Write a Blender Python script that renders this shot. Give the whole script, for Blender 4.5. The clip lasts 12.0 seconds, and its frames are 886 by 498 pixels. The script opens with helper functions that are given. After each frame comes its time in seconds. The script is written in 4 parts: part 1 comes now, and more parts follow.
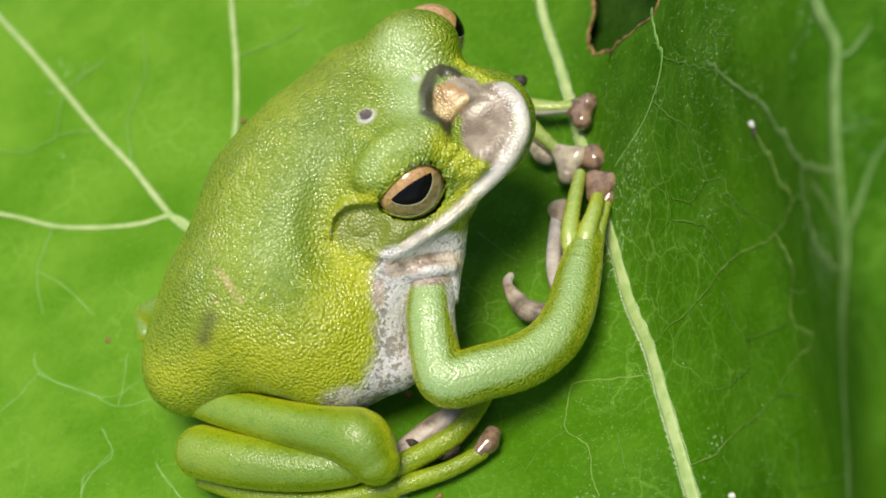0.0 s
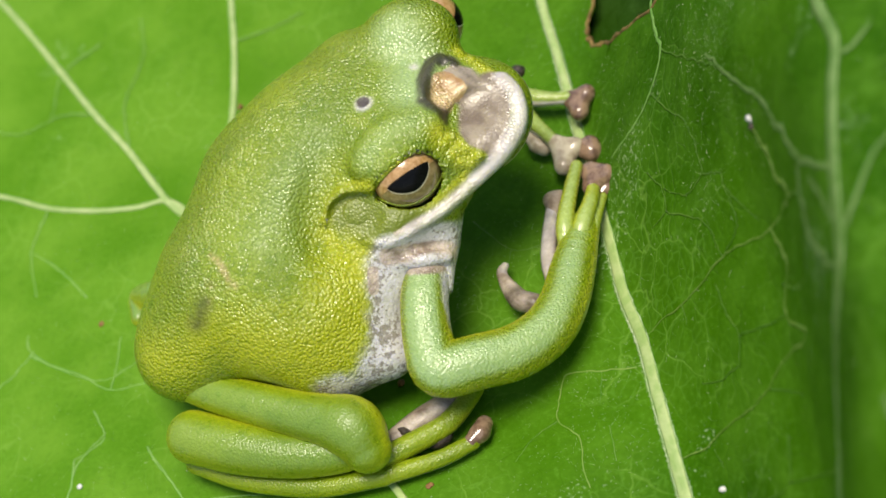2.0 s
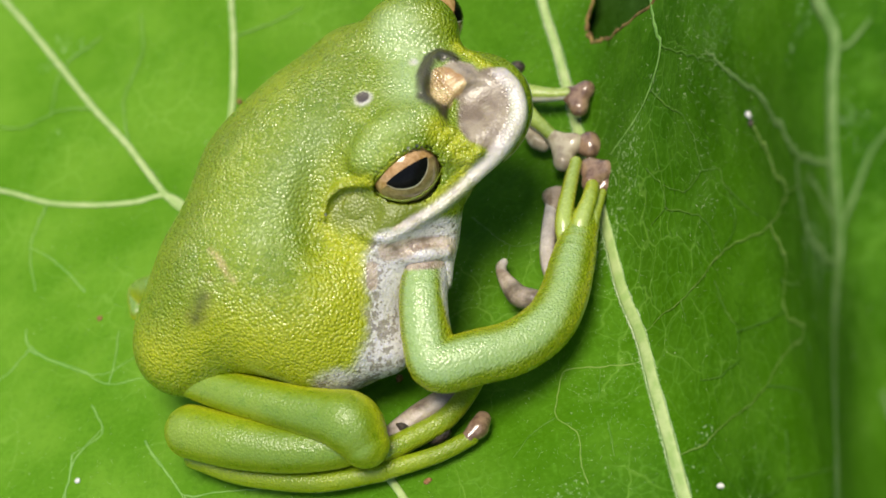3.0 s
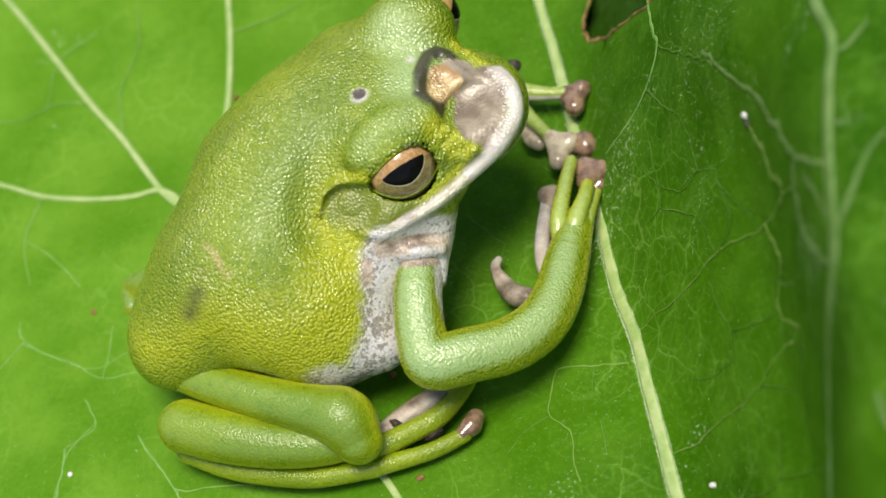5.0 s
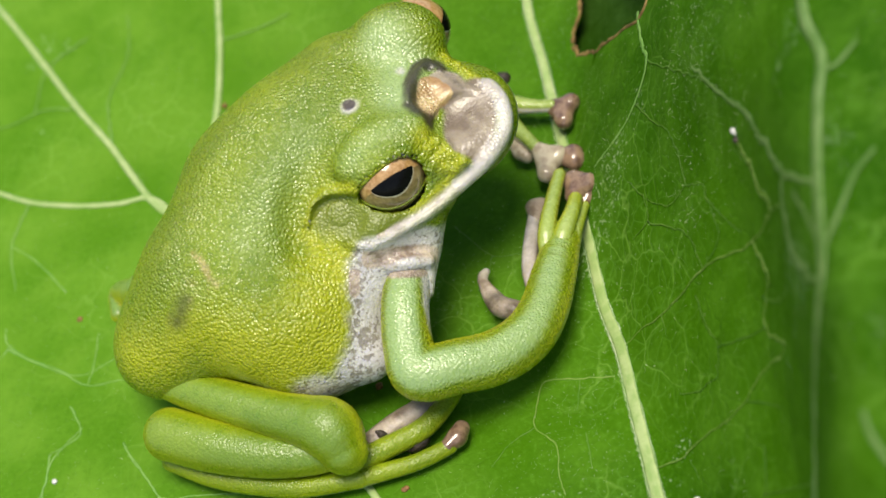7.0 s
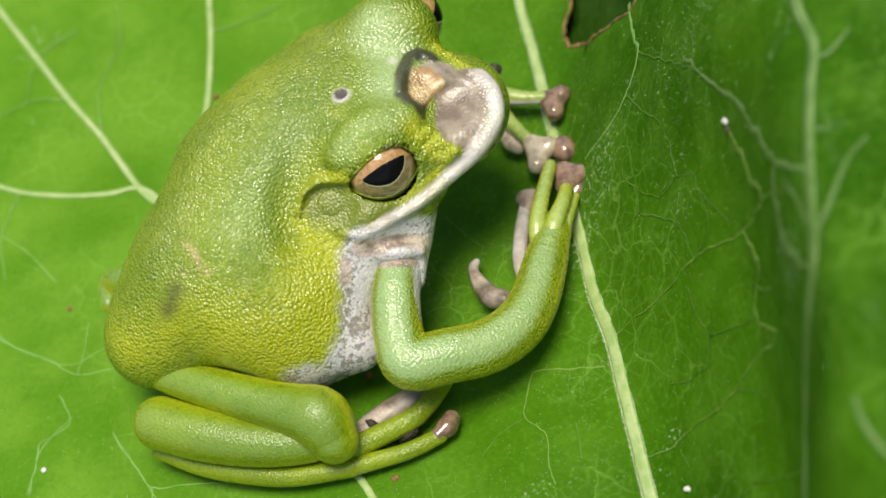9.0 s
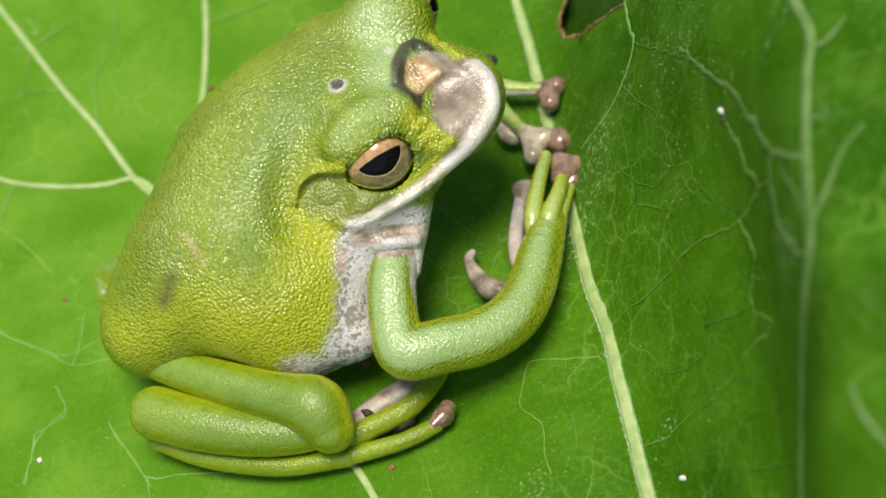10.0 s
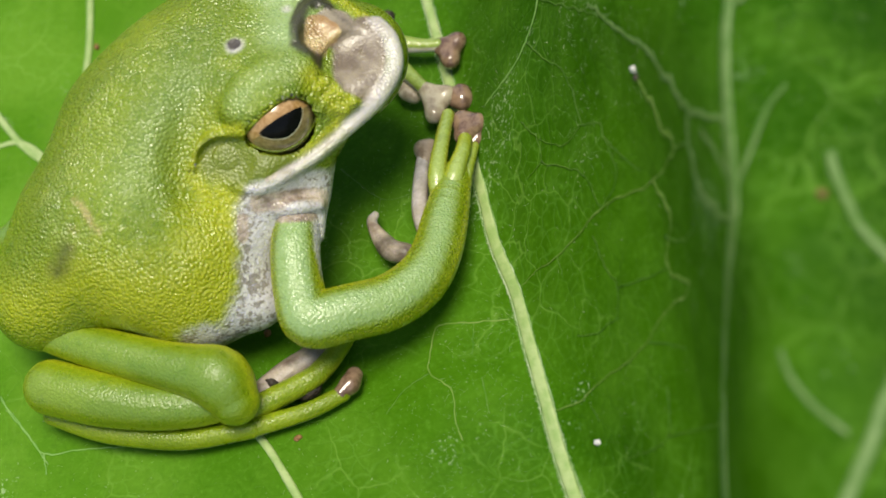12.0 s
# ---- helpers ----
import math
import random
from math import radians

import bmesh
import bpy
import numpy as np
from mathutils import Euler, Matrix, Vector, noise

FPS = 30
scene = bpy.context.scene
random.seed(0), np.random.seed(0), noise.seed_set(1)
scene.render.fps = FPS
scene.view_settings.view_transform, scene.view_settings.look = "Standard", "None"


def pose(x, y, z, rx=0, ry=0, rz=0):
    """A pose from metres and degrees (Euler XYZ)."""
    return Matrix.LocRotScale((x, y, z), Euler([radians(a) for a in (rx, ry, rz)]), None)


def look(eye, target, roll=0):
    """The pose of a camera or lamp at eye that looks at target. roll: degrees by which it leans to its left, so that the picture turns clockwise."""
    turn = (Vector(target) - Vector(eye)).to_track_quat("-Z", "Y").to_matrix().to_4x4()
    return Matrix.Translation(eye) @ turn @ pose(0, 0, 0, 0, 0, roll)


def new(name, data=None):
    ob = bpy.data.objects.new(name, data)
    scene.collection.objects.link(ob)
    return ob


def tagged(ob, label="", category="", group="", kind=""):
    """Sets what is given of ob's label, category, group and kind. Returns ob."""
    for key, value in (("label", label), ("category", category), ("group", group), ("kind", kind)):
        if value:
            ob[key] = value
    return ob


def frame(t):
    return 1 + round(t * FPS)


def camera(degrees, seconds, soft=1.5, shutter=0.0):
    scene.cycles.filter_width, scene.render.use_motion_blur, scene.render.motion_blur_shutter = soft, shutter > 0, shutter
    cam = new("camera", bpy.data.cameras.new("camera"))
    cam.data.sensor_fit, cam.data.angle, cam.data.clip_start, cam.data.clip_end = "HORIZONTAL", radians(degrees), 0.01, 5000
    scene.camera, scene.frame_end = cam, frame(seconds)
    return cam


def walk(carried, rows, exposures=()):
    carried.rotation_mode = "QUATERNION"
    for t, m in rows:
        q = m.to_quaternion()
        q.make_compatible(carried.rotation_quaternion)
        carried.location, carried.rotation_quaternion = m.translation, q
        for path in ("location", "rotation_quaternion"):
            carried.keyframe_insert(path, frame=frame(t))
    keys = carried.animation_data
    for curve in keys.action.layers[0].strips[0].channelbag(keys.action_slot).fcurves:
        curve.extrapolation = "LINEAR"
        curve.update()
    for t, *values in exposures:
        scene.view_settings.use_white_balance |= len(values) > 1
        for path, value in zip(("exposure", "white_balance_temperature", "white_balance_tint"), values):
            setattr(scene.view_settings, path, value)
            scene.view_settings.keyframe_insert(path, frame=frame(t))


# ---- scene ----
# A tree frog on a broad leaf, seen from a hand's width away. Plans are in millimetres; meshes are scaled to metres.
MM = 0.001

# ---- camera ----
cam = camera(28, 12.0, soft=1.7)
cam.data.dof.use_dof, cam.data.dof.focus_distance, cam.data.dof.aperture_fstop = True, 0.162, 27.0
walk(cam, [
    (0, pose(0.04442, -0.10104, 0.13637, 35.598, 18.333, 0.106)),
    (0.5, pose(0.04402, -0.10126, 0.13639, 35.396, 18.017, 0.254)),
    (1, pose(0.04434, -0.10089, 0.13633, 35.308, 17.958, 0.462)),
    (1.5, pose(0.04441, -0.10082, 0.13647, 35.334, 17.794, 0.641)),
    (2, pose(0.04440, -0.10093, 0.13642, 35.422, 17.646, 0.804)),
    (2.5, pose(0.04436, -0.10093, 0.13637, 35.414, 17.549, 0.888)),
    (3, pose(0.04435, -0.10105, 0.13623, 35.407, 17.478, 0.995)),
    (5, pose(0.04408, -0.10136, 0.13647, 35.474, 16.919, 1.311)),
    (5.5, pose(0.04392, -0.10118, 0.13685, 35.609, 16.553, 1.436)),
    (6, pose(0.04372, -0.10100, 0.13731, 35.651, 16.234, 1.498)),
    (6.5, pose(0.04378, -0.10114, 0.13699, 35.794, 16.164, 1.556)),
    (7, pose(0.04380, -0.10123, 0.13698, 35.798, 16.079, 1.570)),
    (9, pose(0.04318, -0.10229, 0.13665, 35.853, 15.527, 1.516)),
    (9.5, pose(0.04290, -0.10274, 0.13672, 35.819, 15.368, 1.444)),
    (10, pose(0.04274, -0.10297, 0.13660, 35.723, 15.275, 1.380)),
    (10.5, pose(0.04210, -0.10304, 0.13734, 35.364, 15.005, 1.143)),
    (11, pose(0.04106, -0.10174, 0.13626, 34.606, 14.070, 0.126)),
    (11.5, pose(0.04002, -0.10068, 0.13562, 33.789, 13.051, -0.998)),
    (12, pose(0.03912, -0.09934, 0.13509, 33.154, 12.404, -1.931)),
], exposures=[(0.0, 0.0, 7300, 10), (10.3, 0.0, 7300, 10), (12.0, -0.16, 7300, 7)])

# ---- light ----
world = bpy.data.worlds.new("sky")
scene.world = world
world.use_nodes = True
sky = world.node_tree.nodes.new("ShaderNodeTexSky")
sky.sky_type, sky.sun_disc = "NISHITA", False
sky.sun_elevation, sky.sun_rotation = radians(83.4), radians(149)
world.node_tree.links.new(sky.outputs[0], world.node_tree.nodes["Background"].inputs[0])
world.node_tree.nodes["Background"].inputs[1].default_value = 0.165
sun = new("sun", bpy.data.lights.new("sun", "SUN"))
sun.data.energy, sun.data.angle, sun.data.color = 4.1, radians(26), (1.0, 0.965, 0.90)
sun.matrix_world = look((0.06, -0.10, 1.0), (0, 0, 0))


# ---- materials ----
class Nodes:
    """Short hand for a node tree."""

    def __init__(self, name):
        self.mat = bpy.data.materials.new(name)
        self.mat.use_nodes = True
        self.tree = self.mat.node_tree
        self.shader = self.tree.nodes["Principled BSDF"]

    def add(self, kind):
        return self.tree.nodes.new("ShaderNode" + kind)

    def put(self, socket, value):
        if hasattr(value, "is_output"):
            self.tree.links.new(value, socket)
        else:
            socket.default_value = value

    def coords(self):
        return self.add("TexCoord").outputs["Object"]

    def noise(self, scale, detail=3.0, rough=0.55, vector=None):
        node = self.add("TexNoise")
        node.inputs["Scale"].default_value, node.inputs["Detail"].default_value, node.inputs["Roughness"].default_value = scale, detail, rough
        self.put(node.inputs["Vector"], vector or self.coords())
        return node.outputs["Fac"]

    def voronoi(self, scale, feature="F1", vector=None):
        node = self.add("TexVoronoi")
        node.feature = feature
        node.inputs["Scale"].default_value = scale
        self.put(node.inputs["Vector"], vector or self.coords())
        return node.outputs["Distance"]

    def math(self, operation, a, b=0.0, c=0.0):
        node = self.add("Math")
        node.operation = operation
        for socket, value in zip(node.inputs, (a, b, c)):
            self.put(socket, value)
        return node.outputs[0]

    def ramp(self, value, lo, hi, a=0.0, b=1.0):
        node = self.add("MapRange")
        node.interpolation_type = "SMOOTHSTEP"
        for socket, v in zip(node.inputs, (value, lo, hi, a, b)):
            self.put(socket, v)
        return node.outputs[0]

    def mix(self, fac, a, b):
        node = self.add("Mix")
        node.data_type = "RGBA"
        for socket, v in zip((node.inputs[0], node.inputs[6], node.inputs[7]), (fac, a, b)):
            self.put(socket, (*v, 1.0) if isinstance(v, tuple) else v)
        return node.outputs[2]

    def bump(self, height, strength, distance, normal=None):
        node = self.add("Bump")
        self.put(node.inputs["Height"], height)
        node.inputs["Strength"].default_value, node.inputs["Distance"].default_value = strength, distance
        if normal:
            self.put(node.inputs["Normal"], normal)
        return node.outputs[0]

    def warp(self, amount, scale):
        """Coordinates pushed about by noise."""
        node = self.add("TexNoise")
        node.inputs["Scale"].default_value, node.inputs["Detail"].default_value = scale, 2.0
        self.put(node.inputs["Vector"], self.coords())
        off = self.add("VectorMath")
        off.operation = "MULTIPLY_ADD"
        self.put(off.inputs[0], node.outputs["Color"])
        off.inputs[1].default_value = (amount,) * 3
        self.put(off.inputs[2], self.coords())
        return off.outputs[0]

    def done(self, colour, rough, normal=None, **more):
        self.put(self.shader.inputs["Base Color"], (*colour, 1.0) if isinstance(colour, tuple) else colour)
        self.put(self.shader.inputs["Roughness"], rough)
        if normal:
            self.put(self.shader.inputs["Normal"], normal)
        for key, value in more.items():
            self.put(self.shader.inputs[key.replace("_", " ")], value)
        return self.mat


def skin_material(name, relief, gloss, dull=0.0, wrinkle=0.16, tone=1.0, pleat=1500, bead=3300, sheen=(0.34, 0.47, 0.19)):
    """Granular frog skin; the painted zones come as masks on the vertices."""
    n = Nodes(name)
    a, b, c = n.add("Attribute"), n.add("Attribute"), n.add("Attribute")
    a.attribute_name, b.attribute_name, c.attribute_name = "zone_a", "zone_b", "zone_c"
    sa, sb, sc = n.add("SeparateColor"), n.add("SeparateColor"), n.add("SeparateColor")
    n.put(sa.inputs[0], a.outputs["Color"]), n.put(sb.inputs[0], b.outputs["Color"]), n.put(sc.inputs[0], c.outputs["Color"])
    white, yellow, blue, mauve = *sa.outputs, a.outputs["Alpha"]
    dark, tan, grey, blotch = *sb.outputs, b.outputs["Alpha"]
    deep, speckled = sc.outputs[0], sc.outputs[1]
    fine, mid, wide = n.noise(900, 3), n.noise(330, 4, 0.65), n.noise(95, 3)
    rag = n.math("SUBTRACT", n.noise(700, 4, 0.7), 0.5)

    def edge(mask, amount, lo=0.35, hi=0.65):
        return n.ramp(n.math("MULTIPLY_ADD", rag, amount, mask), lo, hi)

    green = n.mix(n.ramp(wide, 0.35, 0.68), (0.158, 0.238, 0.006), (0.240, 0.328, 0.010))
    green = n.mix(n.math("MULTIPLY", n.ramp(mid, 0.52, 0.75), 0.40), green, (0.34, 0.41, 0.03))
    green = n.mix(n.math("MULTIPLY", n.ramp(fine, 0.3, 0.5, 1.0, 0.0), 0.35), green, (0.085, 0.18, 0.008))
    # sky sheen painted into the base colour where the blue mask lies
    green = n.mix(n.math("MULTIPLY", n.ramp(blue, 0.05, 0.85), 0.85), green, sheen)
    green = n.mix(1.0 - tone, green, (0.05, 0.12, 0.004)) if tone < 1 else green
    # smoother olive skin behind the eye, with the hollow's shade painted in
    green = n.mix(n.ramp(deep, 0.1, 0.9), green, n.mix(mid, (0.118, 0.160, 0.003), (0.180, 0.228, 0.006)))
    yellows = ((0.38, 0.44, 0.010), (0.48, 0.51, 0.03)) if tone < 1 else ((0.43, 0.46, 0.010), (0.52, 0.54, 0.03))
    colour = n.mix(n.math("MULTIPLY", edge(yellow, 0.5, 0.1, 0.95), 0.85), green, n.mix(mid, *yellows))
    spots = n.ramp(n.math("MULTIPLY_ADD", speckled, 0.085, n.math("MULTIPLY_ADD", n.noise(2100, 3, 0.65), 0.8, n.math("MULTIPLY", n.noise(330, 2), 0.4))), 0.655, 0.71)
    pale = n.mix(n.math("MULTIPLY", spots, 0.72), n.mix(mid, (0.50, 0.485, 0.47), (0.70, 0.69, 0.69)), n.mix(fine, (0.10, 0.075, 0.05), (0.24, 0.20, 0.15)))
    clean = n.mix(n.ramp(mid, 0.3, 0.6), (0.47, 0.425, 0.39), (0.67, 0.64, 0.60))
    colour = n.mix(edge(white, 0.9, 0.15, 0.85), colour, pale)
    colour = n.mix(edge(mauve, 0.4), colour, n.mix(n.ramp(mid, 0.35, 0.65), (0.22, 0.155, 0.12), (0.60, 0.51, 0.42)))
    colour = n.mix(edge(grey, 0.35, 0.2, 0.8), colour, n.mix(n.ramp(n.noise(300, 3, 0.55), 0.34, 0.62), (0.17, 0.125, 0.085), (0.36, 0.30, 0.22)))
    colour = n.mix(edge(tan, 0.35), colour, n.mix(n.ramp(mid, 0.35, 0.6), (0.36, 0.20, 0.08), (0.62, 0.47, 0.24)))
    colour = n.mix(n.math("MULTIPLY", edge(blotch, 0.3, 0.2, 0.8), 0.92), colour, clean)
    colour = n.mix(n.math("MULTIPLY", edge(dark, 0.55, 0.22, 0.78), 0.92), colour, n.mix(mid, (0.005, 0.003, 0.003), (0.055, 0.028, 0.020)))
    grain = n.voronoi(bead, "F1", n.warp(0.00012, 2500))
    smooth = n.math("MAXIMUM", n.math("MAXIMUM", n.math("MULTIPLY", grey, 0.9), blotch), n.math("MULTIPLY", n.math("MAXIMUM", n.math("MAXIMUM", n.math("MAXIMUM", mauve, deep), white), blue), 0.65))
    beads = n.math("SUBTRACT", 1.0, n.math("MULTIPLY", n.math("MAXIMUM", smooth, dark), 0.97))
    colour = n.mix(n.math("MULTIPLY", n.ramp(grain, 0.35, 0.75), n.math("MULTIPLY", beads, 0.30)), colour, (0.10, 0.17, 0.006))
    normal = n.bump(n.math("MULTIPLY", n.math("SUBTRACT", 1.0, grain), beads), relief, 0.00022)
    normal = n.bump(n.math("MULTIPLY", n.noise(pleat, 2), n.math("SUBTRACT", 1.0, n.math("MULTIPLY", n.math("MAXIMUM", grey, blotch), 0.93))), wrinkle, 0.00015, normal)
    rough = n.math("SUBTRACT", n.ramp(fine, 0.3, 0.7, 0.20 + dull, 0.34 + dull), n.math("MULTIPLY_ADD", smooth, 0.0, n.math("MULTIPLY_ADD", n.math("MAXIMUM", n.math("MAXIMUM", dark, blotch), n.math("MULTIPLY", grey, 0.5)), -0.14, n.math("MULTIPLY", deep, -0.15))))
    return n.done(colour, rough, normal, Subsurface_Weight=0.25, Subsurface_Radius=(0.0012, 0.0012, 0.0004), Subsurface_Scale=0.6, Specular_IOR_Level=gloss)


def plain(name, colour_a, colour_b, scale, rough, bump=0.2, depth=0.0002, **more):
    n = Nodes(name)
    grain = n.noise(scale, 4, 0.6)
    return n.done(n.mix(n.ramp(grain, 0.35, 0.65), colour_a, colour_b), rough, n.bump(n.noise(scale * 2.2, 3), bump, depth), **more)


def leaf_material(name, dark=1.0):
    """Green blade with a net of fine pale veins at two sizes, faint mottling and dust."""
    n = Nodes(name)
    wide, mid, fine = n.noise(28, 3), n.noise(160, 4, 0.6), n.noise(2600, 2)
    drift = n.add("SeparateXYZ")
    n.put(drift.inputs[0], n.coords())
    # stronger light on the left, with its yellower hue, painted into the base colour
    lit_left = n.ramp(n.math("MULTIPLY_ADD", n.noise(40, 3), 0.03, drift.outputs[0]), 0.052, -0.030)
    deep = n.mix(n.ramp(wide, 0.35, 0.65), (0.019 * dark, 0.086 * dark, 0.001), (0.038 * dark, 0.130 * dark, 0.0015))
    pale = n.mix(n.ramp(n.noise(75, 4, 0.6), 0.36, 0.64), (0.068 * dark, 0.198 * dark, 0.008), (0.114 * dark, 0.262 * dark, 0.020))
    colour = n.mix(lit_left, deep, pale)
    # shade beyond the fold, painted in as a darker green
    shade_right = n.ramp(n.math("MULTIPLY_ADD", n.noise(60, 3), 0.012, drift.outputs[0]), 0.043, 0.060)
    colour = n.mix(n.math("MULTIPLY", shade_right, 0.85), colour, (0.009 * dark, 0.046 * dark, 0.001))
    colour = n.mix(n.math("MULTIPLY", n.ramp(mid, 0.4, 0.7), 0.28), colour, (0.110 * dark, 0.270 * dark, 0.020))
    speck = n.noise(1900, 4, 0.7)
    colour = n.mix(n.math("MULTIPLY", n.ramp(speck, 0.5, 0.72), 0.30), colour, (0.130 * dark, 0.310 * dark, 0.030))
    colour = n.mix(n.math("MULTIPLY", n.ramp(speck, 0.5, 0.3), 0.18), colour, (0.014 * dark, 0.075 * dark, 0.001))
    net = n.ramp(n.voronoi(170, "DISTANCE_TO_EDGE", n.warp(0.0022, 330)), 0.004, 0.022, 1.0, 0.0)
    small = n.ramp(n.voronoi(520, "DISTANCE_TO_EDGE", n.warp(0.0009, 700)), 0.01, 0.07, 1.0, 0.0)
    patch = n.ramp(n.noise(70, 3), 0.42, 0.66)
    colour = n.mix(n.math("MULTIPLY", n.math("MULTIPLY", net, patch), 0.34), colour, (0.20, 0.38, 0.06))
    colour = n.mix(n.math("MULTIPLY", n.math("MULTIPLY", small, patch), 0.16), colour, (0.18, 0.40, 0.06))
    dust = n.ramp(n.math("MULTIPLY", fine, n.ramp(n.noise(90, 3), 0.4, 0.7)), 0.56, 0.66)
    colour = n.mix(n.math("MULTIPLY", dust, 0.5), colour, (0.42, 0.55, 0.30))
    height = n.math("MULTIPLY_ADD", net, -0.5, n.math("MULTIPLY", small, -0.3))
    normal = n.bump(n.math("ADD", height, n.math("MULTIPLY", n.noise(300, 3), 0.9)), 0.3, 0.0003)
    normal = n.bump(n.noise(1400, 3, 0.65), 0.28, 0.00018, normal)
    normal = n.bump(n.noise(110, 2), 0.6, 0.0013, normal)
    return n.done(colour, n.ramp(mid, 0.3, 0.7, 0.55, 0.7), normal, Specular_IOR_Level=0.05)


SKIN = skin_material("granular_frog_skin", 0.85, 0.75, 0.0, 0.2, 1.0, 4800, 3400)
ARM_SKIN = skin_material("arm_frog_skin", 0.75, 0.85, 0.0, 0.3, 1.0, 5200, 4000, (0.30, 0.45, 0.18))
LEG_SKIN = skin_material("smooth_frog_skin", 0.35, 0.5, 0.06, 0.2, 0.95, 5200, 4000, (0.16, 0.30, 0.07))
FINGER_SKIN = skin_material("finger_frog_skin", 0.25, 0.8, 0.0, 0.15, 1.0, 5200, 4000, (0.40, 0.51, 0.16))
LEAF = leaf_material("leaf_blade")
# same blade darkened in colour so that the hole looks dark inside
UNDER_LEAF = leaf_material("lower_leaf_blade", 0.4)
VEIN = plain("leaf_vein", (0.27, 0.40, 0.12), (0.39, 0.49, 0.20), 700, 0.5, 0.5)
DULL_VEIN = plain("dull_leaf_vein", (0.085, 0.185, 0.028), (0.145, 0.25, 0.065), 600, 0.55, 0.4)
PALE_FINE_VEIN = plain("pale_fine_leaf_vein", (0.15, 0.33, 0.06), (0.21, 0.39, 0.09), 500, 0.5, 0.3)
FAINT_VEIN = plain("faint_leaf_vein", (0.055, 0.17, 0.010), (0.10, 0.22, 0.02), 500, 0.5, 0.3)
FINE_VEIN = plain("fine_leaf_vein", (0.12, 0.235, 0.022), (0.19, 0.30, 0.055), 500, 0.5, 0.3)
SCAR = plain("dry_leaf_edge", (0.10, 0.055, 0.012), (0.26, 0.17, 0.05), 900, 0.8, 0.6)
HAIR = plain("leaf_hair", (0.30, 0.45, 0.18), (0.52, 0.60, 0.38), 300, 0.5)
PAD = plain("brown_toe_pad", (0.12, 0.068, 0.046), (0.29, 0.19, 0.125), 900, 0.14, 0.2, 0.00015, Coat_Weight=0.9, Coat_Roughness=0.06)
PALE_PAD = plain("pale_toe_pad", (0.30, 0.24, 0.17), (0.50, 0.44, 0.32), 900, 0.2, 0.25, 0.00015, Coat_Weight=0.5, Coat_Roughness=0.08)
GREY_PAD = plain("grey_toe_pad", (0.22, 0.16, 0.11), (0.42, 0.34, 0.25), 800, 0.3, 0.3, 0.00015)
IRIS = plain("gold_iris", (0.36, 0.19, 0.06), (0.55, 0.34, 0.15), 2600, 0.2, 0.1, 0.00005, Coat_Weight=0.8, Coat_Roughness=0.14)
IRIS_RIM = plain("pale_iris_rim", (0.50, 0.44, 0.30), (0.66, 0.60, 0.46), 1500, 0.15, 0.1, 0.00005, Coat_Weight=1.0, Coat_Roughness=0.05)
IRIS_LOW = plain("olive_iris", (0.19, 0.125, 0.05), (0.33, 0.235, 0.115), 1800, 0.12, 0.1, 0.00005, Coat_Weight=1.0, Coat_Roughness=0.03)
PUPIL = plain("black_pupil", (0.003, 0.003, 0.003), (0.006, 0.006, 0.006), 300, 0.25, 0.0, 0.00005, Specular_IOR_Level=0.15)
DROSS = plain("dark_dross", (0.012, 0.010, 0.008), (0.06, 0.045, 0.03), 1500, 0.6, 0.8)
CRUMB = plain("brown_crumb", (0.16, 0.07, 0.02), (0.32, 0.17, 0.06), 1500, 0.7, 0.6)
HUSK = plain("white_husk", (0.55, 0.53, 0.50), (0.80, 0.79, 0.76), 900, 0.4, 0.4)
SOIL = plain("damp_soil", (0.020, 0.022, 0.010), (0.05, 0.06, 0.02), 60, 0.9, 0.8, 0.004)


# ---- rounded forms as distance fields ----
def ball(c, r):
    return lambda p: np.linalg.norm(p - np.array(c, float), axis=-1) - r


def cone(a, b, ra, rb):
    """A rod with round ends of two radii."""
    a, b = np.array(a, float), np.array(b, float)
    ab = b - a

    def field(p):
        h = np.clip(((p - a) @ ab) / (ab @ ab), 0, 1)
        return np.linalg.norm(p - a - h[..., None] * ab, axis=-1) - (ra + (rb - ra) * h)
    return field


def chain(points, radii, k=0.0):
    """A limb: a smooth line through the points whose thickness swells and tapers evenly."""
    pts, rad = np.array(points, float), np.array(radii, float)
    if len(pts) > 2:
        full = np.vstack([2 * pts[:1] - pts[1:2], pts, 2 * pts[-1:] - pts[-2:-1]])
        rr = np.concatenate([rad[:1], rad, rad[-1:]])
        line, size = [], []
        for i in range(1, len(full) - 2):
            for t in (0.0, 0.25, 0.5, 0.75):
                w = 0.5 * np.array([-t + 2 * t * t - t**3, 2 - 5 * t * t + 3 * t**3, t + 4 * t * t - 3 * t**3, t**3 - t * t])
                line.append(w @ full[i - 1:i + 3]), size.append(w @ rr[i - 1:i + 3])
        pts, rad = np.array(line + [full[-2]]), np.array(size + [rr[-2]])
    rods = [cone(a, b, ra, rb) for a, b, ra, rb in zip(pts, pts[1:], rad, rad[1:])]

    def field(p):
        d = rods[0](p)
        for rod in rods[1:]:
            d = np.minimum(d, rod(p))
        return d
    return field


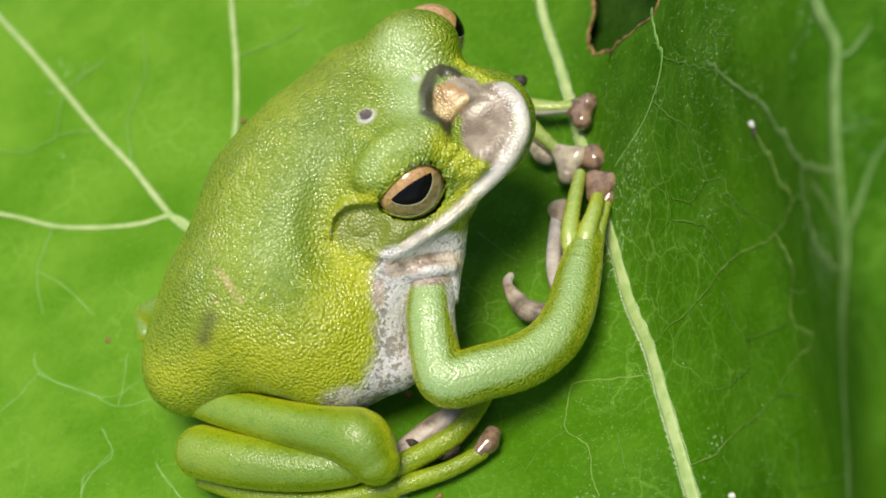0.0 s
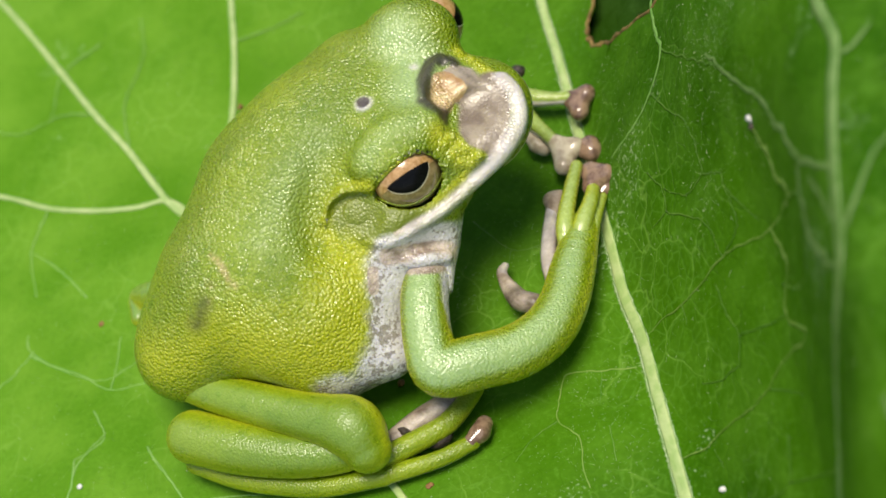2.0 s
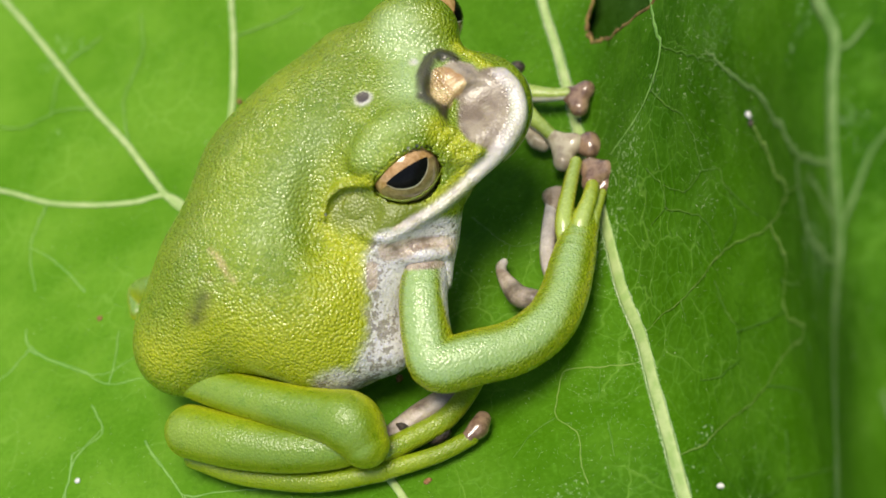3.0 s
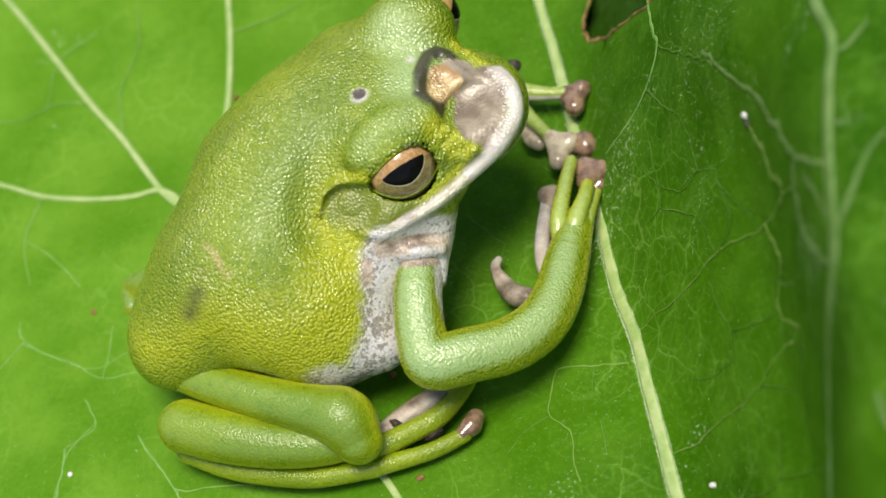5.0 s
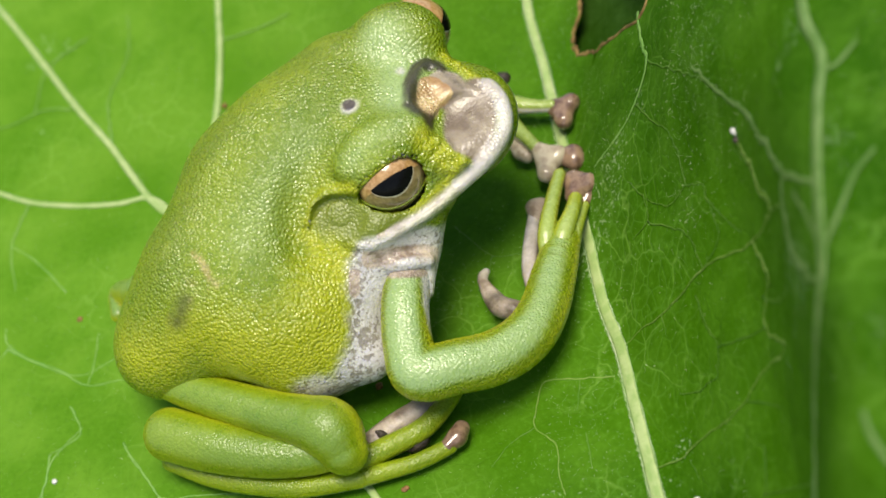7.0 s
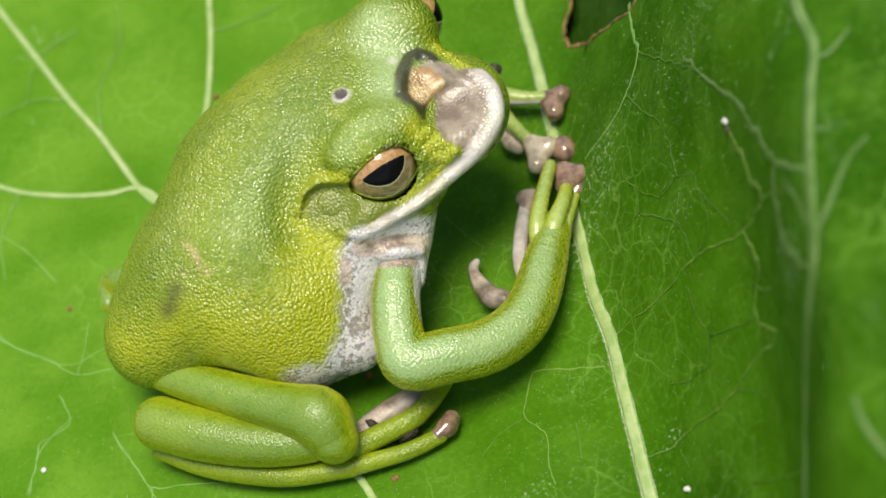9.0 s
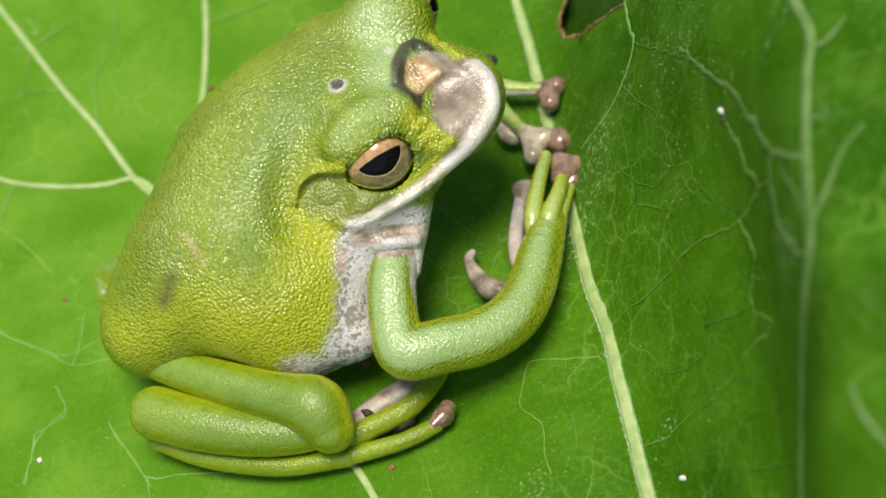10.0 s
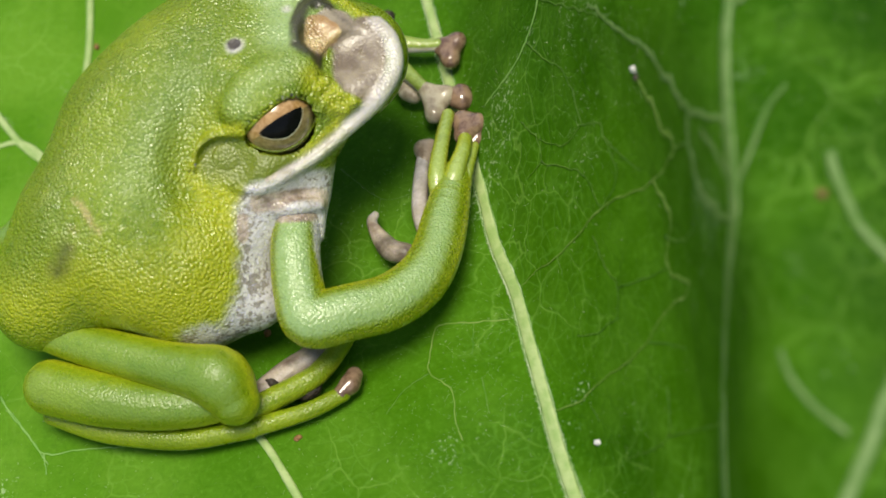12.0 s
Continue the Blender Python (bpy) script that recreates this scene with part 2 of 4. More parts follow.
def egg(c, radii, ahead=(1, 0, 0), up=(0, 0, 1)):
    """An ellipsoid whose first axis points ahead and whose third leans up."""
    x = Vector(ahead).normalized()
    y = Vector(up).cross(x).normalized()
    turn, r, c = np.array([x, y, x.cross(y)]).T, np.array(radii, float), np.array(c, float)

    def field(p):
        q = (p - c) @ turn
        k0, k1 = np.linalg.norm(q / r, axis=-1), np.linalg.norm(q / r**2, axis=-1)
        return k0 * (k0 - 1) / np.maximum(k1, 1e-6)
    return field


def soft_min(a, b, k):
    h = np.maximum(k - np.abs(a - b), 0) / k
    return np.minimum(a, b) - h * h * k * 0.25


def blend(k, *fields):
    def field(p):
        d = fields[0](p)
        for f in fields[1:]:
            d = soft_min(d, f(p), k)
        return d
    return field


def carve(k, base, *cutters):
    def field(p):
        d = base(p)
        for f in cutters:
            d = -soft_min(-d, f(p), k)
        return d
    return field


def skinned(field, lo, hi, step):
    """The surface of a field as points and quads: one point in each cell that it crosses, pulled onto the surface."""
    axes = [np.arange(a, b + step, step) for a, b in zip(lo, hi)]
    b = 6
    axes = [np.append(a, a[-1] + step * np.arange(1, b - (len(a) - 1) % b)) for a in axes]
    mids = np.stack(np.meshgrid(*[a.reshape(-1, b).mean(1) for a in axes], indexing="ij"), -1)
    coarse = field(mids)
    d = np.repeat(np.repeat(np.repeat(coarse, b, 0), b, 1), b, 2)
    cell = np.stack(np.meshgrid(*[(np.arange(b) - (b - 1) / 2) * step] * 3, indexing="ij"), -1)
    near_it = np.argwhere(np.abs(coarse) < 1.7 * b * step)
    for some in np.array_split(near_it, max(1, len(near_it) // 400)):
        values = field(mids[tuple(some.T)][:, None, None, None] + cell)
        for (i, j, k), v in zip(some, values):
            d[i * b:i * b + b, j * b:j * b + b, k * b:k * b + b] = v
    inside = d < 0
    corner = lambda v, i, j, k: v[i:v.shape[0] - 1 + i, j:v.shape[1] - 1 + j, k:v.shape[2] - 1 + k]
    count = sum(corner(inside, i, j, k).astype(int) for i in (0, 1) for j in (0, 1) for k in (0, 1))
    live = (count > 0) & (count < 8)
    index = np.full(live.shape, -1)
    index[live] = np.arange(live.sum())
    at = np.argwhere(live)
    p = np.array([axes[n][at[:, n]] + step / 2 for n in range(3)]).T
    for _ in range(4):
        v = field(p)
        g = np.stack([(field(p + e) - field(p - e)) / 0.02 for e in np.eye(3) * 0.01], -1)
        p = p - np.clip(v / np.maximum((g * g).sum(-1), 0.2), -step, step)[:, None] * g * 0.9
    quads = []
    for n in range(3):
        a = np.moveaxis(inside, n, 0)
        flip = a[:-1] != a[1:]
        ci = np.moveaxis(index, n, 0)
        i, j, k = np.nonzero(flip[:, 1:-1, 1:-1])
        j, k = j + 1, k + 1
        q = np.stack([ci[i, j - 1, k - 1], ci[i, j, k - 1], ci[i, j, k], ci[i, j - 1, k]], 1)
        out = a[i, j, k]
        q[~out] = q[~out][:, ::-1]
        quads.append(q if n != 1 else q[:, ::-1])
    return p, np.concatenate(quads)


def near(p, points, radius, soft=0.5):
    """1 within radius of the line through the points, falling to 0 over the soft share of it."""
    line = chain(points, [0.0] * len(points)) if len(points) > 1 else ball(points[0], 0.0)
    return np.clip((radius * (1 + soft) - line(p)) / (2 * radius * soft), 0, 1)


def ramp(v, lo, hi):
    v = np.clip((v - lo) / (hi - lo), 0, 1)
    return v * v * (3 - 2 * v)


ZONES = ("white", "yellow", "blue", "mauve", "dark", "tan", "grey", "blotch", "deep", "speckled", "spare", "rest")


def mesh_from(name, points, faces, zones=None):
    me = bpy.data.meshes.new(name)
    me.from_pydata((np.asarray(points) * MM).tolist(), [], faces.tolist() if isinstance(faces, np.ndarray) else faces)
    if zones is not None:
        for attribute, names in (("zone_a", ZONES[:4]), ("zone_b", ZONES[4:8]), ("zone_c", ZONES[8:])):
            data = np.stack([np.clip(zones.get(z, np.zeros(len(points))), 0, 1) for z in names], 1).astype(np.float32)
            me.attributes.new(attribute, "FLOAT_COLOR", "POINT").data.foreach_set("color", data.ravel())
    me.polygons.foreach_set("use_smooth", np.ones(len(me.polygons), bool))
    me.update()
    return me


def part(name, mesh, material, parent, label=""):
    """One mesh as a part of a thing or of a part."""
    ob = new(name, mesh)
    mesh.materials.append(material)
    ob.parent = parent
    return tagged(ob, label=label)


def form(name, field, box, step, material, parent, label="", zones=None, base=(0, 0, 0)):
    """A rounded form as a part; zones(points, normals) gives its painted masks."""
    p, quads = skinned(field, box[0], box[1], step)
    g = np.stack([field(p + e) - field(p - e) for e in np.eye(3) * 0.05], -1)
    masks = zones(p, g / np.maximum(np.linalg.norm(g, axis=-1, keepdims=True), 1e-6)) if zones else None
    return part(name, mesh_from(name, p - np.array(base), quads, masks), material, parent, label)


def box_of(points, margin):
    a = np.array(points, float)
    return a.min(0) - margin, a.max(0) + margin


def tube(points, radii, sides=8, flat=1.0, lift=0.0, smooth=6):
    """A tube along a smooth line through the points; flat squeezes its height."""
    pts = [Vector(p) for p in points]
    pts = [pts[0] * 2 - pts[1]] + pts + [pts[-1] * 2 - pts[-2]]
    rr = [radii[0]] + list(radii) + [radii[-1]]
    line, size = [], []
    for i in range(1, len(pts) - 2):
        for s in range(smooth):
            t = s / smooth
            a, b, c, d = pts[i - 1:i + 3]
            line.append(0.5 * (2 * b + (c - a) * t + (2 * a - 5 * b + 4 * c - d) * t * t + (3 * b - a - 3 * c + d) * t**3))
            size.append(rr[i] + (rr[i + 1] - rr[i]) * t)
    line.append(pts[-2]), size.append(rr[-2])
    verts, faces = [], []
    for i, (p, r) in enumerate(zip(line, size)):
        ahead = (line[min(i + 1, len(line) - 1)] - line[max(i - 1, 0)]).normalized()
        side = ahead.cross(Vector((0, 0, 1))).normalized()
        over = side.cross(ahead)
        for s in range(sides):
            a = 2 * math.pi * s / sides
            verts.append(p + side * math.cos(a) * r + over * (math.sin(a) * r * flat + lift))
        if i:
            for s in range(sides):
                u, v = (i - 1) * sides, i * sides
                faces.append((u + s, u + (s + 1) % sides, v + (s + 1) % sides, v + s))
    faces += [tuple(range(sides))[::-1], tuple(len(verts) - sides + s for s in range(sides))]
    return [tuple(v) for v in verts], faces


# ---- the leaf ----
def step_in(v, lo, hi):
    t = min(max((v - lo) / (hi - lo), 0.0), 1.0)
    return t * t * (3 - 2 * t)


FOLD_X = [(-60, 36.0), (-46, 37.0), (-39, 38.2), (-34, 37.6), (-28, 37.0), (-22.6, 36.6), (-19, 36.0), (-13, 34.8), (-8.7, 33.2), (-4, 31.0), (3, 28.3), (12, 25.0), (60, 20.0)]
FOLD_RISE = [(-60, 17.0), (-38, 17.5), (-30, 15.0), (-22, 12.0), (-15, 9.5), (-8, 6.0), (0, 3.0), (10, 0.0), (60, 0.0)]


def level(table, v):
    """The table's value at v, on straight lines between its rows."""
    for (a, p), (b, q) in zip(table, table[1:]):
        if v < b:
            return p + (q - p) * max(0.0, (v - a) / (b - a))
    return table[-1][1]


def soft_ramp(v, width):
    return width * math.log1p(math.exp(max(-30.0, min(30.0, v / width))))


def leaf_height(x, y):
    """The blade's height: level under the frog, rising steeply beyond the midrib to a fold whose lip stands over the slope."""
    far_y = y - soft_ramp(y - 5, 3.0)
    u = x - 19.8 + 0.232 * (far_y + 15)
    z = 1.48 * (soft_ramp(u, 1.2) - soft_ramp(x - 41, 2.0)) - 0.25 * soft_ramp(x - 44, 3.0)
    z += level(FOLD_RISE, y) / (1 + math.exp(max(-30.0, min(30.0, (level(FOLD_X, y) - 0.8 - x) / 0.9))))
    z += 0.35 * math.sin(x * 0.21 + 0.6) * math.cos(y * 0.17) + 0.25 * math.sin(x * 0.11 - y * 0.26)
    z += 0.5 * step_in(x, 20, 26) * math.sin(x * 0.5 + y * 0.33) * math.cos(y * 0.29 - x * 0.2)
    edge = math.hypot(x + 5, y) - 75
    return z - 0.35 * max(0.0, edge)


HOLE = (19.5, 22.1)
HOLE_EDGE = [(-3.07, 3.75), (-2.23, 3.33), (-1.63, 4.26), (-1.36, 5.22), (-1.15, 6.83), (-1.01, 9.54), (-0.87, 8.90), (-0.63, 7.18), (0.84, 4.09), (1.63, 8.44), (1.85, 10.36), (1.98, 7.62), (2.18, 5.32), (2.45, 4.79), (2.75, 4.48)]


def hole_radius(angle):
    """The ragged edge's distance from the hole's middle."""
    a = [k for k, _ in HOLE_EDGE]
    r = [v for _, v in HOLE_EDGE]
    even = float(np.interp((angle + math.pi) % (2 * math.pi) - math.pi, [a[-1] - 2 * math.pi] + a + [a[0] + 2 * math.pi], [r[-1]] + r + [r[0]]))
    return even + 0.10 * math.sin(13 * angle) + 0.08 * math.sin(29 * angle + 1)


def hole_at(x, y):
    """Below 0 inside the eaten hole."""
    u, v = x - HOLE[0], y - HOLE[1]
    return math.hypot(u, v) / hole_radius(math.atan2(v, u)) - 1


def leaf_reach(angle):
    """The blade's outline from its middle: heart-shaped and shallowly lobed."""
    return 100 + 9 * math.cos(angle) + 5 * math.cos(5 * angle + 0.6) + 2.5 * math.sin(13 * angle)


def build_leaf():
    leaf = tagged(new("leaf"), "broad green leaf with pale raised veins and an eaten hole", "leaf")
    n, size = 330, 112.0
    keep, points, where = {}, [], []
    for i in range(n + 1):
        for j in range(n + 1):
            x, y = -size + 2 * size * i / n, -size + 2 * size * j / n
            if math.hypot(x, y) > leaf_reach(math.atan2(y, x)):
                continue
            h = hole_at(x, y)
            if h < -0.02:
                continue
            if h < 0.16:
                u, v = x - HOLE[0], y - HOLE[1]
                k = 1 / (1 + h)
                x, y = HOLE[0] + u * k, HOLE[1] + v * k
            keep[i, j] = len(points)
            points.append((x, y, leaf_height(x, y)))
    faces = []
    for i, j in keep:
        ring = [(i, j), (i + 1, j), (i + 1, j + 1), (i, j + 1)]
        ids = [keep[c] for c in ring if c in keep]
        if len(ids) >= 3:
            faces.append(tuple(ids))
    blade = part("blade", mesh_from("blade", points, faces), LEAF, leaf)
    thick = blade.modifiers.new("thickness", "SOLIDIFY")
    thick.thickness, thick.offset = 0.35 * MM, -1

    def on_leaf(flat, lift=0.0):
        return [(x, y, leaf_height(x, y) + lift) for x, y in flat]

    def finer(flat, count=8):
        """More points on a smooth line, so that it follows the blade."""
        pts = [Vector(p) for p in flat]
        pts = [pts[0] * 2 - pts[1]] + pts + [pts[-1] * 2 - pts[-2]]
        out = []
        for i in range(1, len(pts) - 2):
            a, b, c, d = pts[i - 1:i + 3]
            for s in range(count):
                t = s / count
                q = 0.5 * (2 * b + (c - a) * t + (2 * a - 5 * b + 4 * c - d) * t * t + (3 * b - a - 3 * c + d) * t**3)
                out.append((q.x, q.y))
        return out + [tuple(pts[-2])]

    def vein(name, flat, r0, r1, material, sides=8, flatness=0.55, label="", sink=0.13):
        line = finer(flat)
        if r0 < 0.17:
            line = [(x + 0.16 * noise.noise(Vector((x * 0.9, y * 0.9, 4))) + 0.09 * noise.noise(Vector((x * 2.6, y * 2.6, 7))), y + 0.16 * noise.noise(Vector((x * 0.9, y * 0.9, 11))) + 0.09 * noise.noise(Vector((x * 2.6, y * 2.6, 15)))) for x, y in line]
        radii = [(r0 + (r1 - r0) * i / (len(line) - 1)) * (1.0 + (0.5 if r0 < 0.17 else 0.07) * noise.noise(Vector((line[i][0] * 0.9, line[i][1] * 0.9, r0))) + 0.07 * noise.noise(Vector((line[i][0] * 3.1, line[i][1] * 3.1, r0)))) for i in range(len(line))]
        verts, fs = tube(on_leaf(line, -sink * r1 + 0.03), radii, sides, flatness, 0.0, 1)
        verts = [(x, y, z - leaf_height(*line[i // sides]) + leaf_height(x, y) + 0.13 * max(step_in(y, 6, 20), step_in(x, 19.5, 23))) for i, (x, y, z) in enumerate(verts)]
        return part(name, mesh_from(name, verts, fs), material, leaf, label)

    rib = [(9.6, 38.3), (10.3, 30.0), (11.8, 22.7), (12.7, 17.6), (13.6, 12.2), (15.5, 2.8), (16.5, -2.7), (17.5, -8.8), (19.1, -14.4), (20.1, -20.1), (21.0, -25.2), (21.9, -30.5), (23.1, -35.8)]
    vein("midrib", rib, 0.40, 0.57, VEIN, 12, 0.30, "thick pale green rib", 0.05)
    for line, a, b in (
        ([(-67.8, 61.6), (-54.7, 44.5), (-48.6, 36.2), (-42.2, 27.2), (-36.9, 20.4), (-31.6, 12.8), (-26.7, 7.9)], 0.34, 0.42),
        ([(-59.0, 20.5), (-51.4, 17.4), (-46.2, 14.9), (-40.6, 13.4), (-35.5, 12.8), (-31.3, 12.8), (-26.7, 7.9)], 0.26, 0.36),
        ([(-27.9, 49.0), (-26.6, 40.2), (-25.5, 33.5), (-25.1, 27.9), (-25.2, 22.7), (-25.8, 15.8)], 0.36, 0.42),
        ([(-7.9, -21.6), (-4.5, -25.7), (-2.0, -30.1), (0.4, -34.8)], 0.36, 0.42),
        ([(40.1, -7.1), (40.3, -11.6), (41.0, -15.4), (41.1, -17.2), (40.5, -19.9), (40.1, -22.9), (39.8, -26.8), (39.6, -29.7), (39.4, -33.0), (38.7, -35.4), (38.0, -36.9), (37.2, -38.0), (36.5, -39.5), (36.0, -43.3), (35.7, -46.4)], 0.46, 0.34),
        ([(30.0, -1.2), (31.0, -3.6), (32.4, -6.7), (34.1, -10.5), (35.4, -15.0), (36.4, -18.4), (37.0, -20.9), (38.6, -24.8), (39.8, -26.8)], 0.06, 0.14),
        ([(37.0, -21.4), (36.9, -23.5), (37.1, -26.8), (37.8, -30.1), (38.8, -33.4)], 0.13, 0.13),
        ([(37.9, -24.5), (38.7, -28.2), (39.4, -31.2)], 0.09, 0.07),
        ([(41.0, -17.8), (42.2, -17.8), (43.8, -16.2)], 0.2, 0.12),
        ([(39.7, -32.0), (41.1, -30.1), (42.6, -27.4), (43.9, -25.8)], 0.22, 0.12),
        ([(45.9, -32.1), (45.9, -33.3), (46.4, -35.9), (47.0, -38.2), (49.0, -40.8)], 0.35, 0.35),
        ([(42.6, -54.7), (43.5, -53.3), (45.3, -50.7), (46.6, -48.2), (48.1, -45.9)], 0.5, 0.5),
        ([(40.8, -43.9), (41.2, -45.8), (42.3, -47.9), (44.1, -49.9)], 0.2, 0.2),
        ([(24.0, 15.3), (24.5, 10.2), (24.9, 8.0), (24.0, 6.5), (23.2, 5.7), (21.7, 5.0), (19.8, 5.2), (17.5, 5.3)], 0.15, 0.08),
    ):
        vein("vein", line, a, b, VEIN if line[0][0] < 23 else PALE_FINE_VEIN if line[0][0] < 25 else DULL_VEIN, 8, 0.5)
    for line in (
        [(2.7, 2.9), (6.8, -1.6), (10.5, -1.4)],
        [(6.8, -1.6), (5.9, -5.3)],
        [(-46.0, -1.9), (-45.1, -4.1), (-41.3, -6.6), (-36.7, -8.6), (-32.5, -6.8)],
        [(-45.1, -4.1), (-46.9, -6.5), (-49.8, -8.8)],
        [(-30.3, -17.6), (-27.3, -21.7), (-25.1, -24.9)],
        [(-38.1, -23.5), (-37.6, -18.6), (-35.1, -15.1)],
        [(-42.2, 27.2), (-46.6, 28.0), (-51.4, 26.6), (-56.0, 28.2)],
        [(-36.9, 20.4), (-38.4, 27.6), (-37.4, 34.6), (-38.4, 41.1)],
        [(-46.2, 14.9), (-47.5, 9.4), (-45.8, 3.1)],
        [(-25.5, 33.5), (-21.4, 34.3), (-17.5, 36.1)],
        [(-39.8, 2.0), (-43.7, 6.4), (-47.5, 9.4)],
        [(24.9, 8.0), (27.1, 3.5), (29.6, -1.3), (30.9, -3.7)],
        [(23.2, 5.4), (24.7, 2.0), (26.4, -1.1), (27.3, -3.7)],
        [(33.4, -11.5), (34.4, -15.3), (34.9, -17.6), (35.7, -20.5), (35.0, -19.8), (33.4, -18.2), (30.9, -16.4), (28.6, -15.2), (26.4, -14.8), (23.8, -14.8), (21.2, -14.1), (19.3, -14.4)],
        [(35.7, -20.5), (36.9, -23.3)],
        [(33.4, -18.2), (34.2, -20.9), (34.5, -22.7), (34.0, -23.5), (33.7, -25.0), (35.4, -28.8), (33.6, -27.5), (31.8, -27.6), (31.2, -28.0), (29.4, -28.0), (26.5, -27.1), (24.4, -27.4), (22.4, -27.1), (20.7, -27.3)],
        [(31.2, -28.0), (32.7, -29.6), (34.4, -31.6)],
        [(27.5, -16.4), (28.3, -19.8), (29.2, -22.4), (28.8, -24.2)],
        [(29.5, -9.1), (29.9, -11.1), (31.2, -13.9), (32.5, -16.4)],
        [(23.8, -14.8), (24.1, -17.0)],
        [(29.2, -22.4), (31.9, -23.9), (33.7, -25.0)],
        [(32.3, -32.7), (32.0, -35.9), (30.1, -35.7), (28.0, -34.5)],
        [(31.9, -36.1), (35.0, -38.1), (36.4, -40.2)],
        [(25.2, -28.1), (25.9, -30.1)],
        [(28.8, -24.2), (26.7, -23.6), (24.8, -22.4)],
        [(28.6, -15.2), (30.3, -14.7), (29.9, -11.1)],
        [(21.7, -0.7), (23.1, -3.5), (23.2, -5.7), (21.4, -5.6)],
        [(23.2, -5.7), (27.0, -10.5), (28.6, -15.2)],
        [(18.5, -17.1), (15.1, -16.5), (11.8, -16.2), (11.0, -18.5), (10.8, -21.0), (12.7, -23.1), (13.1, -26.6), (13.6, -28.3)],
        [(15.6, -22.4), (16.0, -25.8)],
        [(15.1, -16.5), (14.9, -19.9)],
        [(10.8, -21.0), (8.4, -22.4), (6.8, -24.6)],
        [(33.8, -22.8), (36.0, -27.3)],
        [(27.3, -3.7), (27.8, -7.0), (29.5, -9.1)],
        [(27.8, -7.0), (25.8, -6.7), (23.4, -3.8)],
        [(-30.4, -17.3), (-28.9, -19.7), (-27.3, -21.7), (-25.6, -23.7), (-21.7, -23.9), (-17.7, -24.2)],
        [(-45.3, -4.4), (-42.1, -6.1), (-39.0, -7.6), (-35.5, -9.9), (-31.2, -9.7)],
        [(-25.6, -23.7), (-25.2, -25.9)],
        [(-38.0, -17.9), (-37.9, -21.0), (-38.4, -23.4)],
        [(-35.5, -9.9), (-35.1, -6.5), (-35.2, -3.7)],
        [(-43.2, 38.7), (-47.6, 34.8), (-47.8, 27.5)],
        [(-37.0, -12.2), (-35.2, -15.7), (-38.0, -17.9)],
    ):
        right = line[0][0] > -8
        faint = right and len(line) < 6
        wide = 0.045 if faint else 0.075 if right else 0.085
        vein("fine_vein", line, wide, wide * 0.6, FAINT_VEIN if faint else FINE_VEIN if right else PALE_FINE_VEIN, 6, 0.4)
    stalk = [(-30, 9, -2.6), (-34, 12, -7), (-41, 17, -22), (-46, 22, -60), (-47, 24, -110), (-46, 25, -156)]
    verts, fs = tube(stalk, [1.9, 1.7, 1.6, 1.7, 1.9, 2.3], 12, 1.0, 0.0, 8)
    part("stalk", mesh_from("stalk", verts, fs), VEIN, leaf, "pale green leaf stalk")
    rim = []
    for k in range(72):
        a = 2 * math.pi * k / 72
        r = hole_radius(a) * (1.0 + 0.02 * noise.noise(Vector((math.cos(a) * 4, math.sin(a) * 4, 2))))
        rim.append((HOLE[0] + math.cos(a) * r, HOLE[1] + math.sin(a) * r))
    rim.append(rim[0])
    verts, fs = tube(on_leaf(rim, -0.1), [0.20 + 0.34 * max(-0.3, noise.noise(Vector((k * 0.9, 1, 5)))) for k in range(73)], 6, 1.0, 0.0, 2)
    part("hole_edge", mesh_from("hole_edge", verts, fs), SCAR, leaf, "brown dried edge of an eaten hole")
    rng, verts, fs = random.Random(5), [], []
    while len(verts) < 3 * 14000:
        x, y = rng.uniform(-45, 62), rng.uniform(-42, 42)
        density = 0.08 + 0.25 * step_in(x, 2, 18)
        density *= 1 - 0.65 * step_in(x, 18.5, 20.5)
        density *= 1.0 + 6.0 * step_in(x, 24, 28) * step_in(y, -17, -6) * (1 - step_in(x, 34, 38))
        density *= 0.35 + 0.65 * (noise.noise(Vector((x * 0.12, y * 0.12, 3))) > -0.1)
        if rng.random() > density or hole_at(x, y) < 0.1:
            continue
        z, a, r, h = leaf_height(x, y), rng.uniform(0, 6.3), rng.uniform(0.016, 0.03), rng.uniform(0.05, 0.19)
        k = len(verts)
        verts += [(x - math.sin(a) * r, y + math.cos(a) * r, z), (x + math.sin(a) * r, y - math.cos(a) * r, z),
                  (x + math.cos(a) * h * 0.7, y + math.sin(a) * h * 0.7, z + h * 0.5)]
        fs.append((k, k + 1, k + 2))
    line = finer(rib, 60)
    for i, (x, y) in enumerate(line[:-1]):
        for side in (-1, 1):
            w = (0.42 + 0.24 * i / len(line)) * side
            x1, y1 = line[i + 1]
            u, v = Vector((y1 - y, x - x1)).normalized() * w
            a, h, k = math.atan2(v, u) + rng.uniform(-0.9, 0.9), rng.uniform(0.12, 0.34), len(verts)
            x2, y2 = x + u * 0.93, y + v * 0.93
            z = leaf_height(x2, y2) + 0.03
            verts += [(x2 - math.sin(a) * 0.04, y2 + math.cos(a) * 0.04, z), (x2 + math.sin(a) * 0.04, y2 - math.cos(a) * 0.04, z), (x2 + math.cos(a) * h, y2 + math.sin(a) * h, z + h * 0.4)]
            fs.append((k, k + 1, k + 2))
    tagged(part("hairs", mesh_from("hairs", verts, fs), HAIR, leaf, "short pale leaf hairs"), kind="stuff")
    return leaf


build_leaf()


